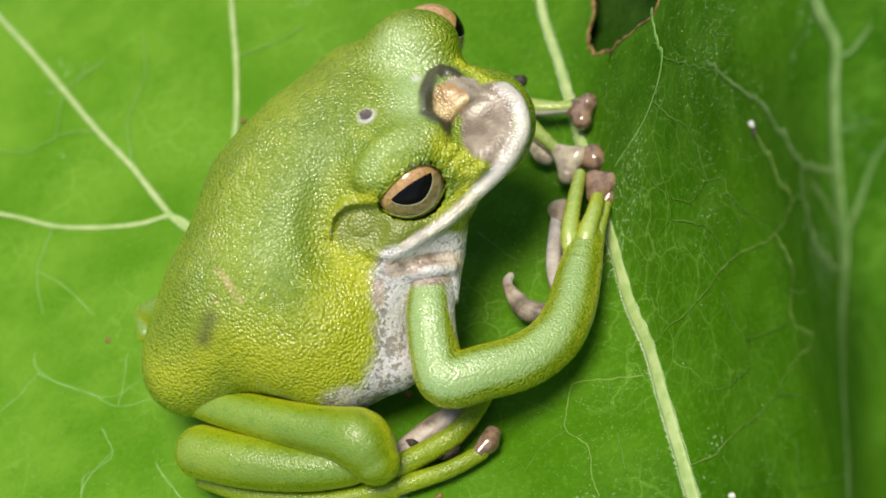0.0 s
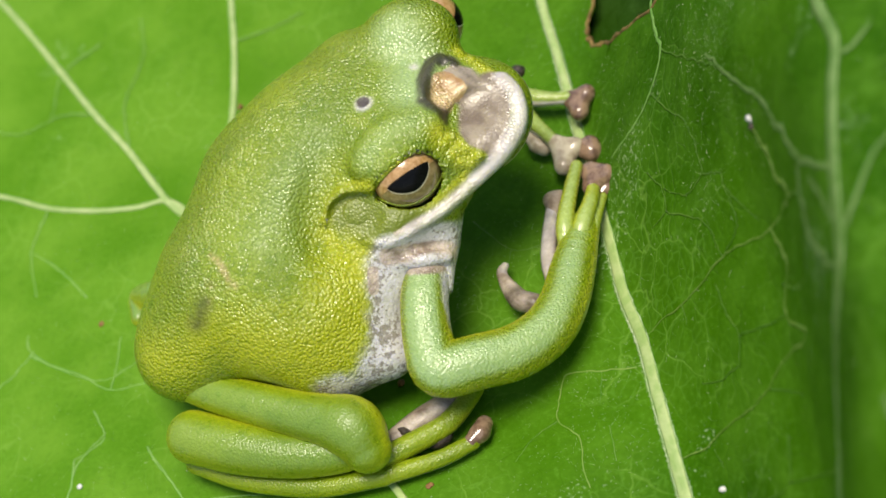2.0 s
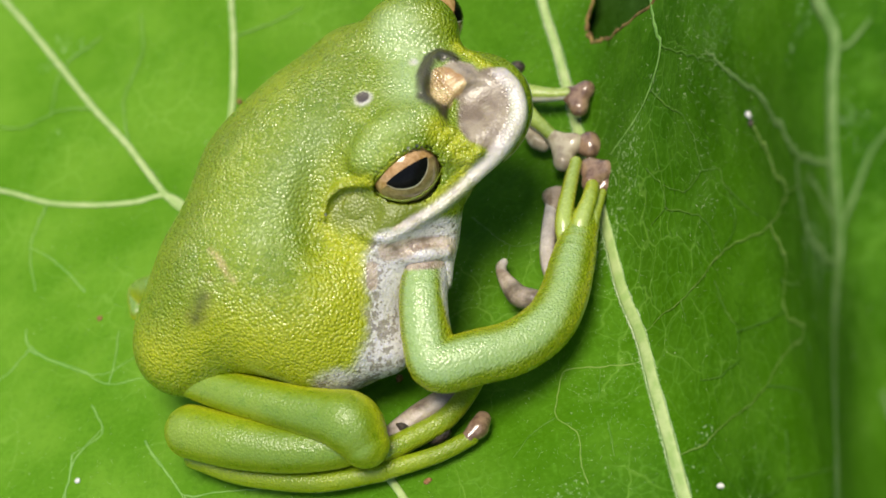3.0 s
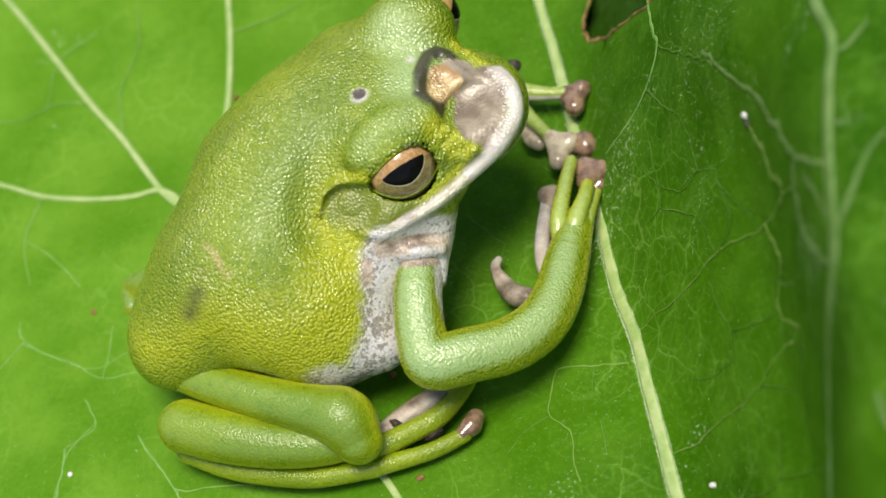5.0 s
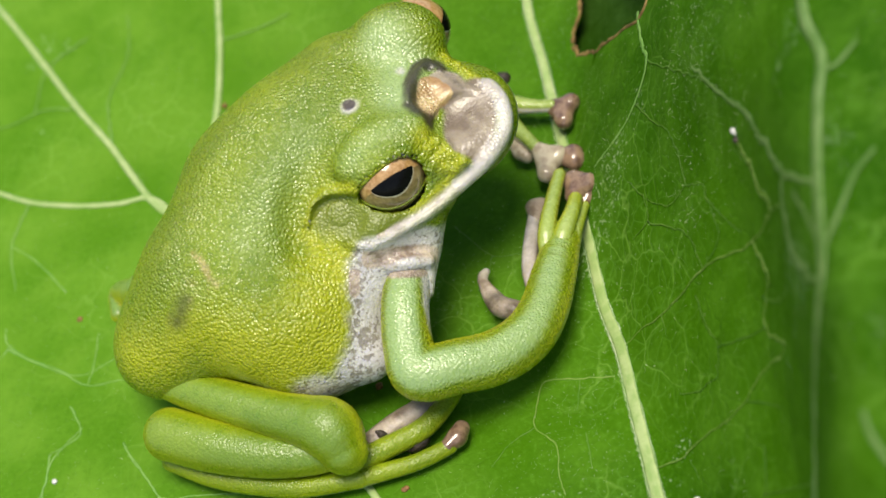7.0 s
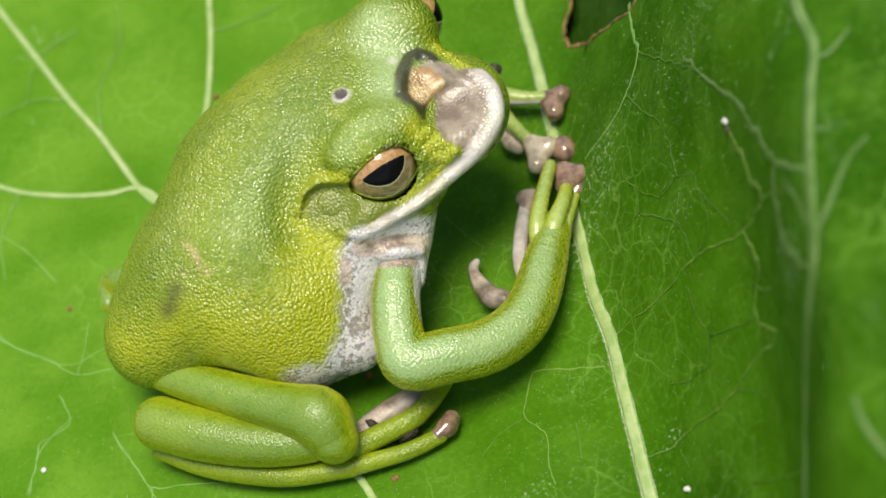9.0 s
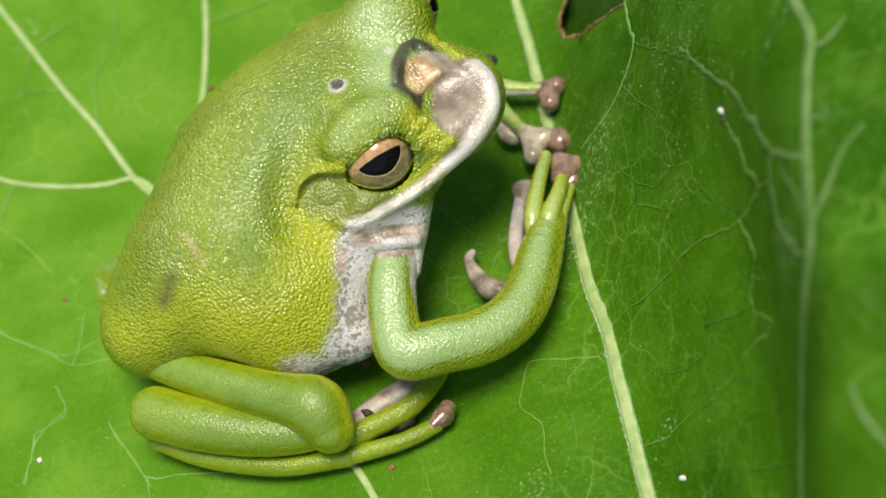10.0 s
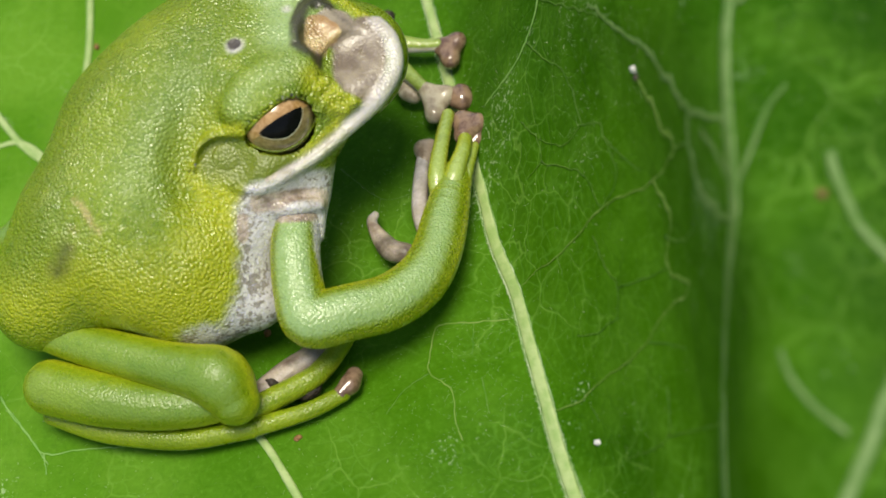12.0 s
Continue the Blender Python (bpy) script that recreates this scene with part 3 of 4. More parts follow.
# ---- the frog ----
# ---- frog body field
AHEAD = (0.99, -0.10, -0.06)
EYE, FAR_EYE = (1.55, -3.35, 17.25), (3.5, 13.8, 17.2)
EYE_SIZE = 3.25
LID_WAY, LID_OPEN = np.array((-0.454, 0.781, 0.428)), 0.23
TRUNK = blend(
    3.0,
    egg((-21.7, -11.4, 8.5), (6.6, 5.5, 5.8), (0.75, 0.6, 0.25)),
    egg((-16.1, -7.8, 11.5), (9.0, 8.2, 7.8), (0.75, 0.6, 0.3)),
    egg((-10.3, -11.1, 9.5), (7.5, 7.0, 7.2), (0.8, 0.5, 0.2)),
    egg((-11.3, -0.4, 14.5), (9.0, 8.4, 7.6), (0.8, 0.5, 0.2)),
    egg((-6.5, 4.5, 15.2), (8.0, 8.0, 6.6), AHEAD),
    cone((-22.0, -11.0, 7.5), (-28.1, -10.7, 5.5), 3.6, 1.5),
    cone((-5.3, -10.1, 9.0), (-3.2, -15.1, 6.5), 3.6, 2.4),
    egg((-7.8, -14.9, 6.5), (4.2, 3.4, 3.6), (0.8, 0.5, 0.2)),
    cone((-2.2, -8.3, 10.2), (1.1, -5.2, 9.0), 3.1, 2.9),
    cone((3.4, -5.7, 11.4), (2.8, -10.9, 9.4), 1.1, 0.9),
)
HEAD = blend(
    2.0,
    egg((-0.1, 3.4, 16.6), (9.0, 8.6, 4.8), AHEAD),
    egg((-3.4, 10.2, 16.4), (5.0, 4.4, 4.4), AHEAD),
    egg((7.0, 3.0, 15.6), (6.0, 6.6, 3.7), AHEAD),
    egg((0.7, -5.2, 13.6), (6.6, 3.0, 2.8), (0.92, 0.36, 0.05)),
    cone((-4.0, -5.8, 15.0), (-0.5, -6.4, 14.0), 2.6, 2.4),
    egg((0.4, -1.7, 18.3), (4.7, 3.5, 3.4), AHEAD),
    egg((2.4, 11.1, 19.2), (4.5, 3.7, 3.5), AHEAD),
)
BODY = blend(2.2, TRUNK, HEAD)
# ---- end of body field
LIP = [(-0.7, -9.1, 14.9), (1.4, -8.3, 15.0), (4.3, -6.4, 14.8), (7.5, -3.8, 14.9), (10.5, -2.1, 16.2), (12.1, 0.5, 16.7), (12.0, 3.1, 17.5), (11.0, 4.7, 18.1)]
BASE = (-6.0, -4.0, 0.0)


def body_zones(p, n):
    z = {}
    z["white"] = np.maximum(near(p, [(-1.1, -10.5, 12.7), (-1.9, -13.7, 9.8), (-2.6, -16.8, 8.2), (-5.7, -18.0, 5.4), (-7.9, -18.8, 6.7)], 2.4, 0.5), near(p, [(-0.5, -9.6, 13.7), (2.4, -8.4, 12.8), (3.9, -7.9, 11.7)], 2.0, 0.3))
    z["white"] = np.maximum(z["white"], near(p, [(-0.7, -9.4, 12.6), (2.2, -9.8, 12.6), (4.3, -9.1, 11.6)], 1.6, 0.3))
    z["white"] = np.maximum(z["white"], near(p, [(3.4, -5.7, 11.4), (2.8, -11.2, 9.4)], 2.0, 0.3))
    z["yellow"] = np.maximum(near(p, [(-3.3, -9.7, 14.5), (-4.7, -13.2, 13.7), (-6.5, -16.6, 12.0), (-10.4, -18.0, 11.5), (-14.7, -17.1, 11.8)], 3.6, 0.9), 0.75 * near(p, [(-6.3, -17.6, 9.7), (-8.7, -16.9, 13.2), (-12.8, -16.6, 13.9), (-16.5, -15.7, 14.4), (-20.6, -16.2, 12.4), (-23.7, -15.9, 11.9)], 3.2, 1.0))
    z["yellow"] = np.maximum(z["yellow"], near(p, [(-1.2, -5.3, 18.7), (-2.9, -5.1, 18.3), (-4.3, -5.4, 18.1), (-5.3, -6.3, 17.8), (-6.0, -7.6, 16.9), (-5.5, -8.8, 15.7)], 1.0, 0.7))
    z["yellow"] = np.maximum(z["yellow"], 0.45 * near(p, [(-3.7, -3.4, 19.3), (-6.1, -5.7, 17.6), (-7.1, -8.7, 15.8)], 2.0, 0.9))
    z["yellow"] = np.maximum(z["yellow"], near(p, [(-0.4, -9.0, 15.0), (2.3, -7.4, 15.4), (4.9, -5.4, 15.4), (6.3, -4.2, 15.7), (8.1, -3.3, 16.3)], 0.6, 0.7))
    z["yellow"] = np.maximum(z["yellow"], 0.8 * near(p, [(6.9, 8.5, 18.6), (8.2, 7.1, 18.6), (9.4, 5.7, 18.6), (10.6, 4.3, 18.4)], 0.8, 0.7))
    z["yellow"] = np.maximum(z["yellow"], 0.75 * near(p, [(5.4, -1.7, 19.6), (6.4, -2.3, 18.5), (7.8, -3.1, 17.0)], 1.5, 0.6))
    z["yellow"] = np.maximum(z["yellow"], 0.25 * near(p, [(-13.5, 2.6, 21.4), (-7.6, 6.9, 21.5), (-4.0, 9.4, 21.1)], 1.4, 0.9))
    # painted sky sheen on head, upper back and brow; last, a bluish flank streak
    z["blue"] = 0.85 * near(p, [(1.9, 8.9, 22.0), (3.2, 6.3, 20.7), (3.6, 2.7, 20.8)], 2.4, 0.8)
    z["blue"] = np.maximum(z["blue"], 0.4 * near(p, [(-5.5, -1.4, 21.2), (-8.9, -5.6, 20.1), (-11.4, -9.0, 18.7)], 3.2, 0.9))
    z["blue"] = np.maximum(z["blue"], 0.45 * near(p, [(-0.7, -4.0, 20.8), (1.6, -2.3, 21.6), (3.9, -0.7, 20.7)], 1.6, 0.8))
    z["blue"] = np.maximum(z["blue"], 0.9 * near(p, [(-14.8, -17.4, 10.2), (-13.8, -17.6, 8.6), (-12.0, -18.2, 7.5)], 0.8, 0.8))
    z["mauve"] = np.maximum(near(p, [(-1.0, -9.8, 13.8), (0.9, -9.1, 13.1), (4.1, -8.4, 11.2)], 0.9, 0.8), 0.9 * near(p, [(0.2, -10.4, 13.4), (2.4, -10.7, 13.4), (4.1, -9.8, 12.4)], 0.7, 0.8))
    z["mauve"] = np.maximum(z["mauve"], near(p, [(-2.6, -10.8, 13.4), (-2.8, -12.2, 12.5)], 0.5, 0.7))
    z["mauve"] = np.maximum(z["mauve"], 0.15 * near(p, [(-2.0, -15.0, 9.0), (-3.1, -17.5, 7.4), (-6.4, -18.0, 4.9), (-8.5, -18.9, 6.8)], 1.6, 0.9))
    z["dark"] = np.maximum(near(p, [(6.7, 6.4, 19.5), (5.8, 7.0, 19.7), (4.9, 6.5, 20.1), (4.4, 4.9, 20.5), (4.3, 3.2, 20.6), (4.3, 1.6, 20.5), (4.8, 0.7, 20.3), (5.8, 0.4, 19.8), (6.7, 0.5, 19.6)], 0.68, 0.6), near(p, [(5.2, 6.6, 20.0), (6.3, 6.8, 19.5)], 0.85, 0.6))
    z["dark"] = np.maximum(z["dark"], near(p, [(4.3, 2.7, 20.6), (4.5, 1.3, 20.4), (5.0, 0.6, 20.2)], 0.7, 0.7))
    z["dark"] = np.maximum(z["dark"], 0.85 * near(p, [(4.4, 1.5, 20.5), (5.0, 0.7, 20.2), (6.0, 0.3, 19.8), (6.8, 0.6, 19.6)], 0.95, 0.5))
    z["dark"] = np.maximum(z["dark"], 0.5 * near(p, [(6.8, 6.3, 19.5), (7.8, 5.0, 19.4), (8.9, 3.9, 19.1)], 0.55, 0.9))
    z["dark"] = np.maximum(z["dark"], 0.6 * near(p, [(7.2, 0.1, 19.3), (7.8, -0.6, 18.8), (8.1, -1.2, 18.5)], 0.35, 0.8))
    z["dark"] = np.maximum(z["dark"], 1.4 * near(p, [(-1.2, 2.1, 21.5)], 0.55, 0.6))
    z["dark"] = np.maximum(z["dark"], 0.58 * near(p, [(-17.3, -13.6, 16.9), (-18.7, -14.8, 15.1)], 1.25, 1.0))
    z["dark"] = np.maximum(z["dark"], 1.3 * near(p, [(12.2, -0.2, 15.4)], 0.24, 0.5))
    z["dark"] = np.maximum(z["dark"], 0.22 * near(p, [(-14.8, -17.4, 10.2), (-13.8, -17.6, 8.6), (-12.0, -18.2, 7.5)], 0.7, 0.8))
    z["tan"] = np.maximum(near(p, [(6.0, 4.0, 20.1), (5.9, 2.4, 20.1), (6.5, 1.6, 19.9)], 1.2, 0.35), near(p, [(6.9, 3.5, 19.9), (7.3, 2.4, 19.7), (7.0, 1.5, 19.7)], 1.0, 0.4))
    z["tan"] = np.maximum(z["tan"], 0.54 * near(p, [(-16.0, -10.1, 19.0), (-15.0, -11.3, 18.5), (-14.7, -12.2, 18.0), (-14.1, -12.9, 17.5)], 0.8, 1.0))
    z["tan"] = np.maximum(z["tan"], 0.44 * near(p, [(-16.7, -12.4, 17.9), (-15.1, -13.0, 17.5), (-16.6, -13.6, 16.9)], 1.3, 1.0))
    z["grey"] = np.maximum(near(p, [(7.3, 4.4, 19.7), (8.4, 2.4, 19.3), (8.4, 0.4, 19.0), (9.0, -1.3, 18.0), (9.1, -2.4, 17.2)], 1.75, 0.22), near(p, [(9.9, 3.9, 18.7), (10.5, 1.4, 18.3), (10.1, -0.7, 17.8)], 1.35, 0.35)) * (1 - near(p, [(8.3, -3.0, 16.8), (7.0, -2.7, 17.8), (6.3, -2.1, 18.7), (5.9, -1.2, 19.4)], 0.85, 0.3))
    z["blotch"] = np.maximum(np.maximum(np.maximum(near(p, LIP[3:], 0.95, 0.5), 0.8 * near(p, LIP[1:4], 0.75, 0.7)), 0.5 * near(p, LIP, 0.6, 0.5)), 0.85 * near(p, [(-1.1, 1.9, 21.5)], 0.9, 0.6))
    z["blotch"] = np.maximum(z["blotch"], near(p, [(6.9, -2.6, 11.6), (9.7, -0.0, 11.8), (11.9, 3.4, 12.0), (12.3, 5.7, 12.6), (11.3, 8.0, 13.4)], 1.7, 0.25))
    z["blotch"] = np.maximum(z["blotch"], near(p, [(10.4, -1.6, 13.5), (12.4, 1.6, 14.2), (12.7, 3.9, 14.8), (12.1, 6.0, 15.3), (11.3, 7.1, 15.6)], 0.8, 0.4))
    z["blotch"] = np.maximum(z["blotch"], 0.7 * near(p, [(3.3, 5.8, 20.7)], 0.6, 0.8))
    # hollow behind the eye: olive skin, darkened in colour for its shade
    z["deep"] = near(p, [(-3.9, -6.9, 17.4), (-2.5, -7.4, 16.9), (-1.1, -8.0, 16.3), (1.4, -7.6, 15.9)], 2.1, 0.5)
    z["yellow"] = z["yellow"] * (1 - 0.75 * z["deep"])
    z["speckled"] = np.maximum(near(p, [(-2.0, -15.0, 9.0), (-3.1, -17.5, 7.4), (-6.4, -18.0, 4.9), (-8.8, -18.9, 7.3)], 1.8, 0.7), 1.6 * near(p, [(-2.3, -9.9, 14.1), (-2.9, -11.8, 12.9), (-3.3, -13.6, 11.6), (-4.1, -15.6, 10.6), (-4.8, -17.1, 9.3)], 0.8, 0.7))
    z["white"] = np.maximum(z["white"], near(p, [(1.8, -5.1, 11.0), (4.1, -3.9, 11.2), (6.6, -1.8, 11.4)], 1.6, 0.4))
    z["mauve"] = np.maximum(z["mauve"], 0.6 * near(p, [(0.3, -8.6, 15.5), (2.5, -7.4, 15.1), (4.8, -6.1, 14.8)], 0.5, 0.8))
    z["dark"] = np.maximum(z["dark"], 0.35 * near(p, [(-0.4, -8.9, 15.2), (2.2, -7.8, 15.0), (4.5, -6.4, 14.7)], 0.3, 0.8))
    under = ramp(-n[:, 2], 0.55, 0.85)
    z["white"] = np.maximum(z["white"], under)
    return z


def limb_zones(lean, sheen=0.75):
    """Bluish sheen painted above, yellow along the flanks, a white seam and mauve below; lean is the way up, tipped to
    the camera on near limbs.
    """
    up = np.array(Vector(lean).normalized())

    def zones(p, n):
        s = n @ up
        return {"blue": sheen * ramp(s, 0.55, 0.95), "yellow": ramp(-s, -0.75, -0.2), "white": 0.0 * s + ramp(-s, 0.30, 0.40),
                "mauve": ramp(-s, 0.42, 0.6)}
    return zones


def arm_zones(p, n):
    z = limb_zones((0.1, -0.45, 0.9), 1.0)(p, n)
    z["mauve"] = np.maximum(z["mauve"], near(p, [(-0.6, -9.6, 12.5), (2.2, -10.1, 12.5), (4.6, -9.2, 11.0)], 1.1, 0.6))
    z["blue"] = z["blue"] * (1 - 0.6 * z["yellow"])
    z["blotch"] = 0.9 * near(p, [(9.8, -19.0, 4.9), (12.0, -17.9, 4.6), (13.8, -15.6, 4.3), (15.4, -10.8, 3.7), (16.2, -6.2, 3.1), (16.6, -1.9, 2.6)], 0.32, 0.6)
    z["mauve"] = np.maximum(z["mauve"], near(p, [(0.4, -8.4, 12.5), (3.6, -8.8, 12.5)], 1.7, 0.4))
    z["white"] = np.maximum(z["white"], near(p, [(4.3, -10.0, 11.0), (3.7, -12.4, 10.0), (2.8, -14.6, 8.5)], 1.2, 0.5))
    return z


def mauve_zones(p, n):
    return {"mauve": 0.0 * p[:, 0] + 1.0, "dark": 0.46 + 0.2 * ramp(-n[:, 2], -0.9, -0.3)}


def thumb_zones(p, n):
    return {"mauve": 0.0 * p[:, 0] + 1.0, "dark": 0.75 * near(p, [(9.4, -9.5, 2.3), (7.8, -8.5, 2.3)], 1.5, 0.6), "blotch": 0.6 * near(p, [(6.6, -4.7, 2.3), (6.4, -5.5, 2.3)], 0.7, 0.5)}


def pale_zones(p, n):
    return {"mauve": 0.0 * p[:, 0] + 1.0, "blotch": 0.25 + 0.40 * ramp(n[:, 2], 0.1, 0.8)}


def yellow_zones(p, n):
    return {"yellow": 0.25 + 0.4 * ramp(-n[:, 2], -0.6, 0.1), "white": ramp(-n[:, 2], 0.25, 0.45)}


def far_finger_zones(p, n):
    # blue lightens the upward faces as a painted sheen
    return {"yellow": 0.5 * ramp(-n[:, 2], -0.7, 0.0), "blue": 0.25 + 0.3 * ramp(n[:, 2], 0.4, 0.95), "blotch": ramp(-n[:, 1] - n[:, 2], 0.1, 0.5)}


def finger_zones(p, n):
    # s is facing towards the camera; blue paints a sheen there
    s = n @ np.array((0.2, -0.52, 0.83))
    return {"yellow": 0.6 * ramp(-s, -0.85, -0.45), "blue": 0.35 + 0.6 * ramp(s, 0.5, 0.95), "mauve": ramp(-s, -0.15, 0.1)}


def limb(name, points, radii, parent, zones, step=0.22, k=0.3, label="", skin=None):
    field = chain(points, radii, k)
    return form(name, field, box_of(points, max(radii) + 1.5), step, skin or LEG_SKIN, parent, label, zones, BASE)


def pad(name, c, radii, ahead, material, parent, label=""):
    side = np.array(Vector((0, 0, 1)).cross(Vector(ahead)).normalized()) * radii[1] * 0.36
    lobes = blend(0.5, egg(c + side, (radii[0], radii[1] * 0.72, radii[2]), ahead), egg(c - side, (radii[0] * 0.94, radii[1] * 0.72, radii[2] * 0.95), ahead))
    return form(name, lobes, box_of([c], max(radii) + 0.5), 0.16, material, parent, label, None, BASE)


def toe_pad(corners, radii, material, parent, label=""):
    """A flat sticky disc that flares from the finger's neck to two round corners."""
    neck, a, b = [np.array(c, float) for c in corners]
    web = (a + b + neck) / 3
    field = blend(0.55, cone(neck, a, radii[0], radii[1]), cone(neck, b, radii[0], radii[2]), cone(a, b, radii[1] * 0.9, radii[2] * 0.9), ball(web, 0.8 * radii[1]))
    return form("toe_pad", field, box_of(corners, max(radii) + 0.6), 0.13, material, parent, label, None, BASE)


def eye_at(centre, gaze, slant, frog):
    """Gold ball with a dark almond pupil; gaze and slant are set to fit the camera's view."""
    gaze, ahead = Vector(gaze).normalized(), Vector(slant).normalized()
    side = (ahead - gaze * ahead.dot(gaze)).normalized()
    over = gaze.cross(side)
    if over.z < 0:
        over = -over
    c = Vector(centre) - Vector(BASE)

    def shell(radius, reach, shape, rings=14, segments=40):
        verts, faces = [tuple(c + gaze * radius)], []
        for i in range(1, rings + 1):
            for s in range(segments):
                a = 2 * math.pi * s / segments
                u, v = shape(a)
                u, v = u * reach * i / rings, v * reach * i / rings
                d = math.hypot(u, v)
                way = gaze * math.cos(d) + (side * u + over * v) * (math.sin(d) / max(d, 1e-6))
                verts.append(tuple(c + way * radius))
        for s in range(segments):
            faces.append((0, 1 + s, 1 + (s + 1) % segments))
            for i in range(rings - 1):
                a, b = 1 + i * segments, 1 + (i + 1) * segments
                faces.append((a + s, b + s, b + (s + 1) % segments, a + (s + 1) % segments))
        return verts, faces

    def round_shape(a):
        return math.cos(a), math.sin(a)

    def almond(a):
        return 1.18 * math.cos(a) * abs(math.cos(a)) ** 0.15, (0.17 if math.sin(a) > 0 else 0.80) * math.sin(a) * (0.62 + 0.38 * abs(math.sin(a)))

    def rimmed(a):
        return 1.2 * math.cos(a) * abs(math.cos(a)) ** 0.15, -0.05 + (0.05 if math.sin(a) > 0 else 0.82) * math.sin(a) * (0.62 + 0.38 * abs(math.sin(a)))

    def low_half(a):
        return 1.15 * math.cos(a), -0.22 + (0.20 if math.sin(a) > 0 else 1.05) * math.sin(a)

    ball_mesh = mesh_from("eye", *shell(EYE_SIZE, math.pi * 0.98, round_shape, 24, 48))
    eye = part("eye", ball_mesh, IRIS, frog, "gold eye with a slit pupil")
    part("lower_iris", mesh_from("lower_iris", *shell(EYE_SIZE + 0.02, 0.98, low_half)), IRIS_LOW, eye)
    part("pupil_rim", mesh_from("pupil_rim", *shell(EYE_SIZE + 0.035, 0.60, rimmed)), IRIS_RIM, eye, "pale rim below the pupil")
    part("pupil", mesh_from("pupil", *shell(EYE_SIZE + 0.045, 0.60, almond)), PUPIL, eye, "black almond pupil")
    return eye


def build_frog():
    frog = tagged(new("frog"), "bright green tree frog with a wounded snout crouching on the leaf", "frog")
    frog.location = Vector(BASE) * MM
    fold = chain([(-1.2, -5.3, 18.7), (-2.9, -5.1, 18.3), (-4.3, -5.4, 18.1), (-5.3, -6.3, 17.8), (-6.0, -7.3, 17.1)], [0.5, 0.6, 0.62, 0.55, 0.3], 0.3)
    groove = chain([(-1.8, -5.7, 17.9), (-3.5, -5.7, 18.0), (-4.6, -6.3, 17.8), (-5.0, -7.3, 17.3), (-4.6, -8.3, 16.4), (-3.5, -9.1, 15.4), (-1.8, -9.7, 14.4)], [0.3, 0.5, 0.6, 0.55, 0.45, 0.4, 0.2], 0.3)
    low_fold = chain([(-4.3, -6.7, 17.5), (-4.1, -7.8, 16.7), (-3.5, -8.5, 15.8), (-2.2, -8.9, 15.2), (-0.5, -9.0, 14.8)], [0.15, 0.28, 0.3, 0.3, 0.2], 0.3)
    brow = egg((1.5, -1.8, 19.85), (4.8, 2.6, 1.7), (0.83, 0.56, 0.03))
    brow_groove = chain([(-3.0, -5.1, 19.1), (-3.0, -3.6, 20.8), (-1.4, -1.5, 22.1), (0.8, 0.2, 22.1)], [0.4, 0.55, 0.5, 0.3])
    neck = chain([(-4.2, -1.0, 22.3), (-5.4, -4.2, 20.8), (-6.4, -7.1, 18.8), (-6.4, -9.5, 17.1)], [1.1, 1.4, 1.5, 1.2])
    full = blend(0.9, carve(1.0, carve(1.6, BODY, neck), brow_groove), brow)
    full = blend(0.5, full, fold)
    full = carve(0.22, full, groove)
    full = blend(0.3, full, low_fold)
    hollow = np.array((-3.2, -7.4, 17.0))
    way = Vector([float((BODY(hollow[None] + e) - BODY(hollow[None] - e))[0]) for e in np.eye(3) * 0.6])
    full = carve(0.6, full, egg(hollow, (2.5, 2.0, 0.65), way.cross((0, 0, 1)), way))
    full = blend(0.7, full, chain(LIP, [0.2, 0.3, 0.45, 0.62, 0.72, 0.72, 0.66, 0.55], 0.6))
    full = blend(0.6, full, chain([(-0.8, -9.3, 12.3), (1.7, -9.6, 12.3), (3.7, -9.1, 11.4)], [0.7, 0.8, 0.6]))
    full = carve(0.8, full, egg((8.9, 0.3, 18.8), (2.9, 3.2, 0.9), AHEAD), egg((6.2, 2.5, 20.1), (1.3, 1.5, 0.5), AHEAD))
    full = blend(0.5, full, chain([(6.7, 6.2, 19.5), (5.4, 6.7, 19.9), (4.3, 4.2, 20.6), (4.2, 1.7, 20.6), (5.3, 0.2, 20.0)], [0.35, 0.45, 0.4, 0.4, 0.35], 0.3))
    for place, size in zip([(8.3, -2.8, 17.0), (7.6, -3.2, 16.6), (6.8, -2.4, 17.9), (6.0, -3.1, 17.8), (5.7, -2.3, 18.9), (6.9, -3.2, 17.0), (5.4, -1.7, 19.5), (6.4, -1.6, 18.8), (7.6, -2.4, 17.7), (6.3, -3.4, 17.1), (5.5, -3.6, 17.5), (7.4, -1.8, 18.2)], [0.62, 0.5, 0.5, 0.45, 0.5, 0.42, 0.45, 0.5, 0.42, 0.35, 0.4, 0.38]):
        full = blend(0.18, full, ball(place, size))
    for place, size in zip([(6.8, 8.4, 18.5), (7.7, 7.3, 18.5), (8.6, 6.4, 18.6), (9.3, 5.7, 18.5), (10.0, 5.0, 18.3), (10.5, 4.3, 18.2), (8.1, 7.2, 18.4), (9.7, 5.6, 18.3)], [0.45, 0.5, 0.5, 0.5, 0.5, 0.4, 0.4, 0.4]):
        full = blend(0.25, full, ball(place, size))
    full = carve(0.25, full, chain([(8.8, -3.4, 16.2), (6.8, -4.4, 15.6), (5.4, -5.5, 15.4), (3.0, -7.1, 15.4), (0.5, -8.6, 15.8)], [0.3, 0.36, 0.36, 0.33, 0.3]))
    lid_ball, eye_ball, middle = ball(EYE, EYE_SIZE + 0.38), ball(EYE, EYE_SIZE + 0.28), np.array(EYE)
    full = blend(0.7, full, lambda p: np.maximum(lid_ball(p), LID_OPEN - (p - middle) @ LID_WAY))
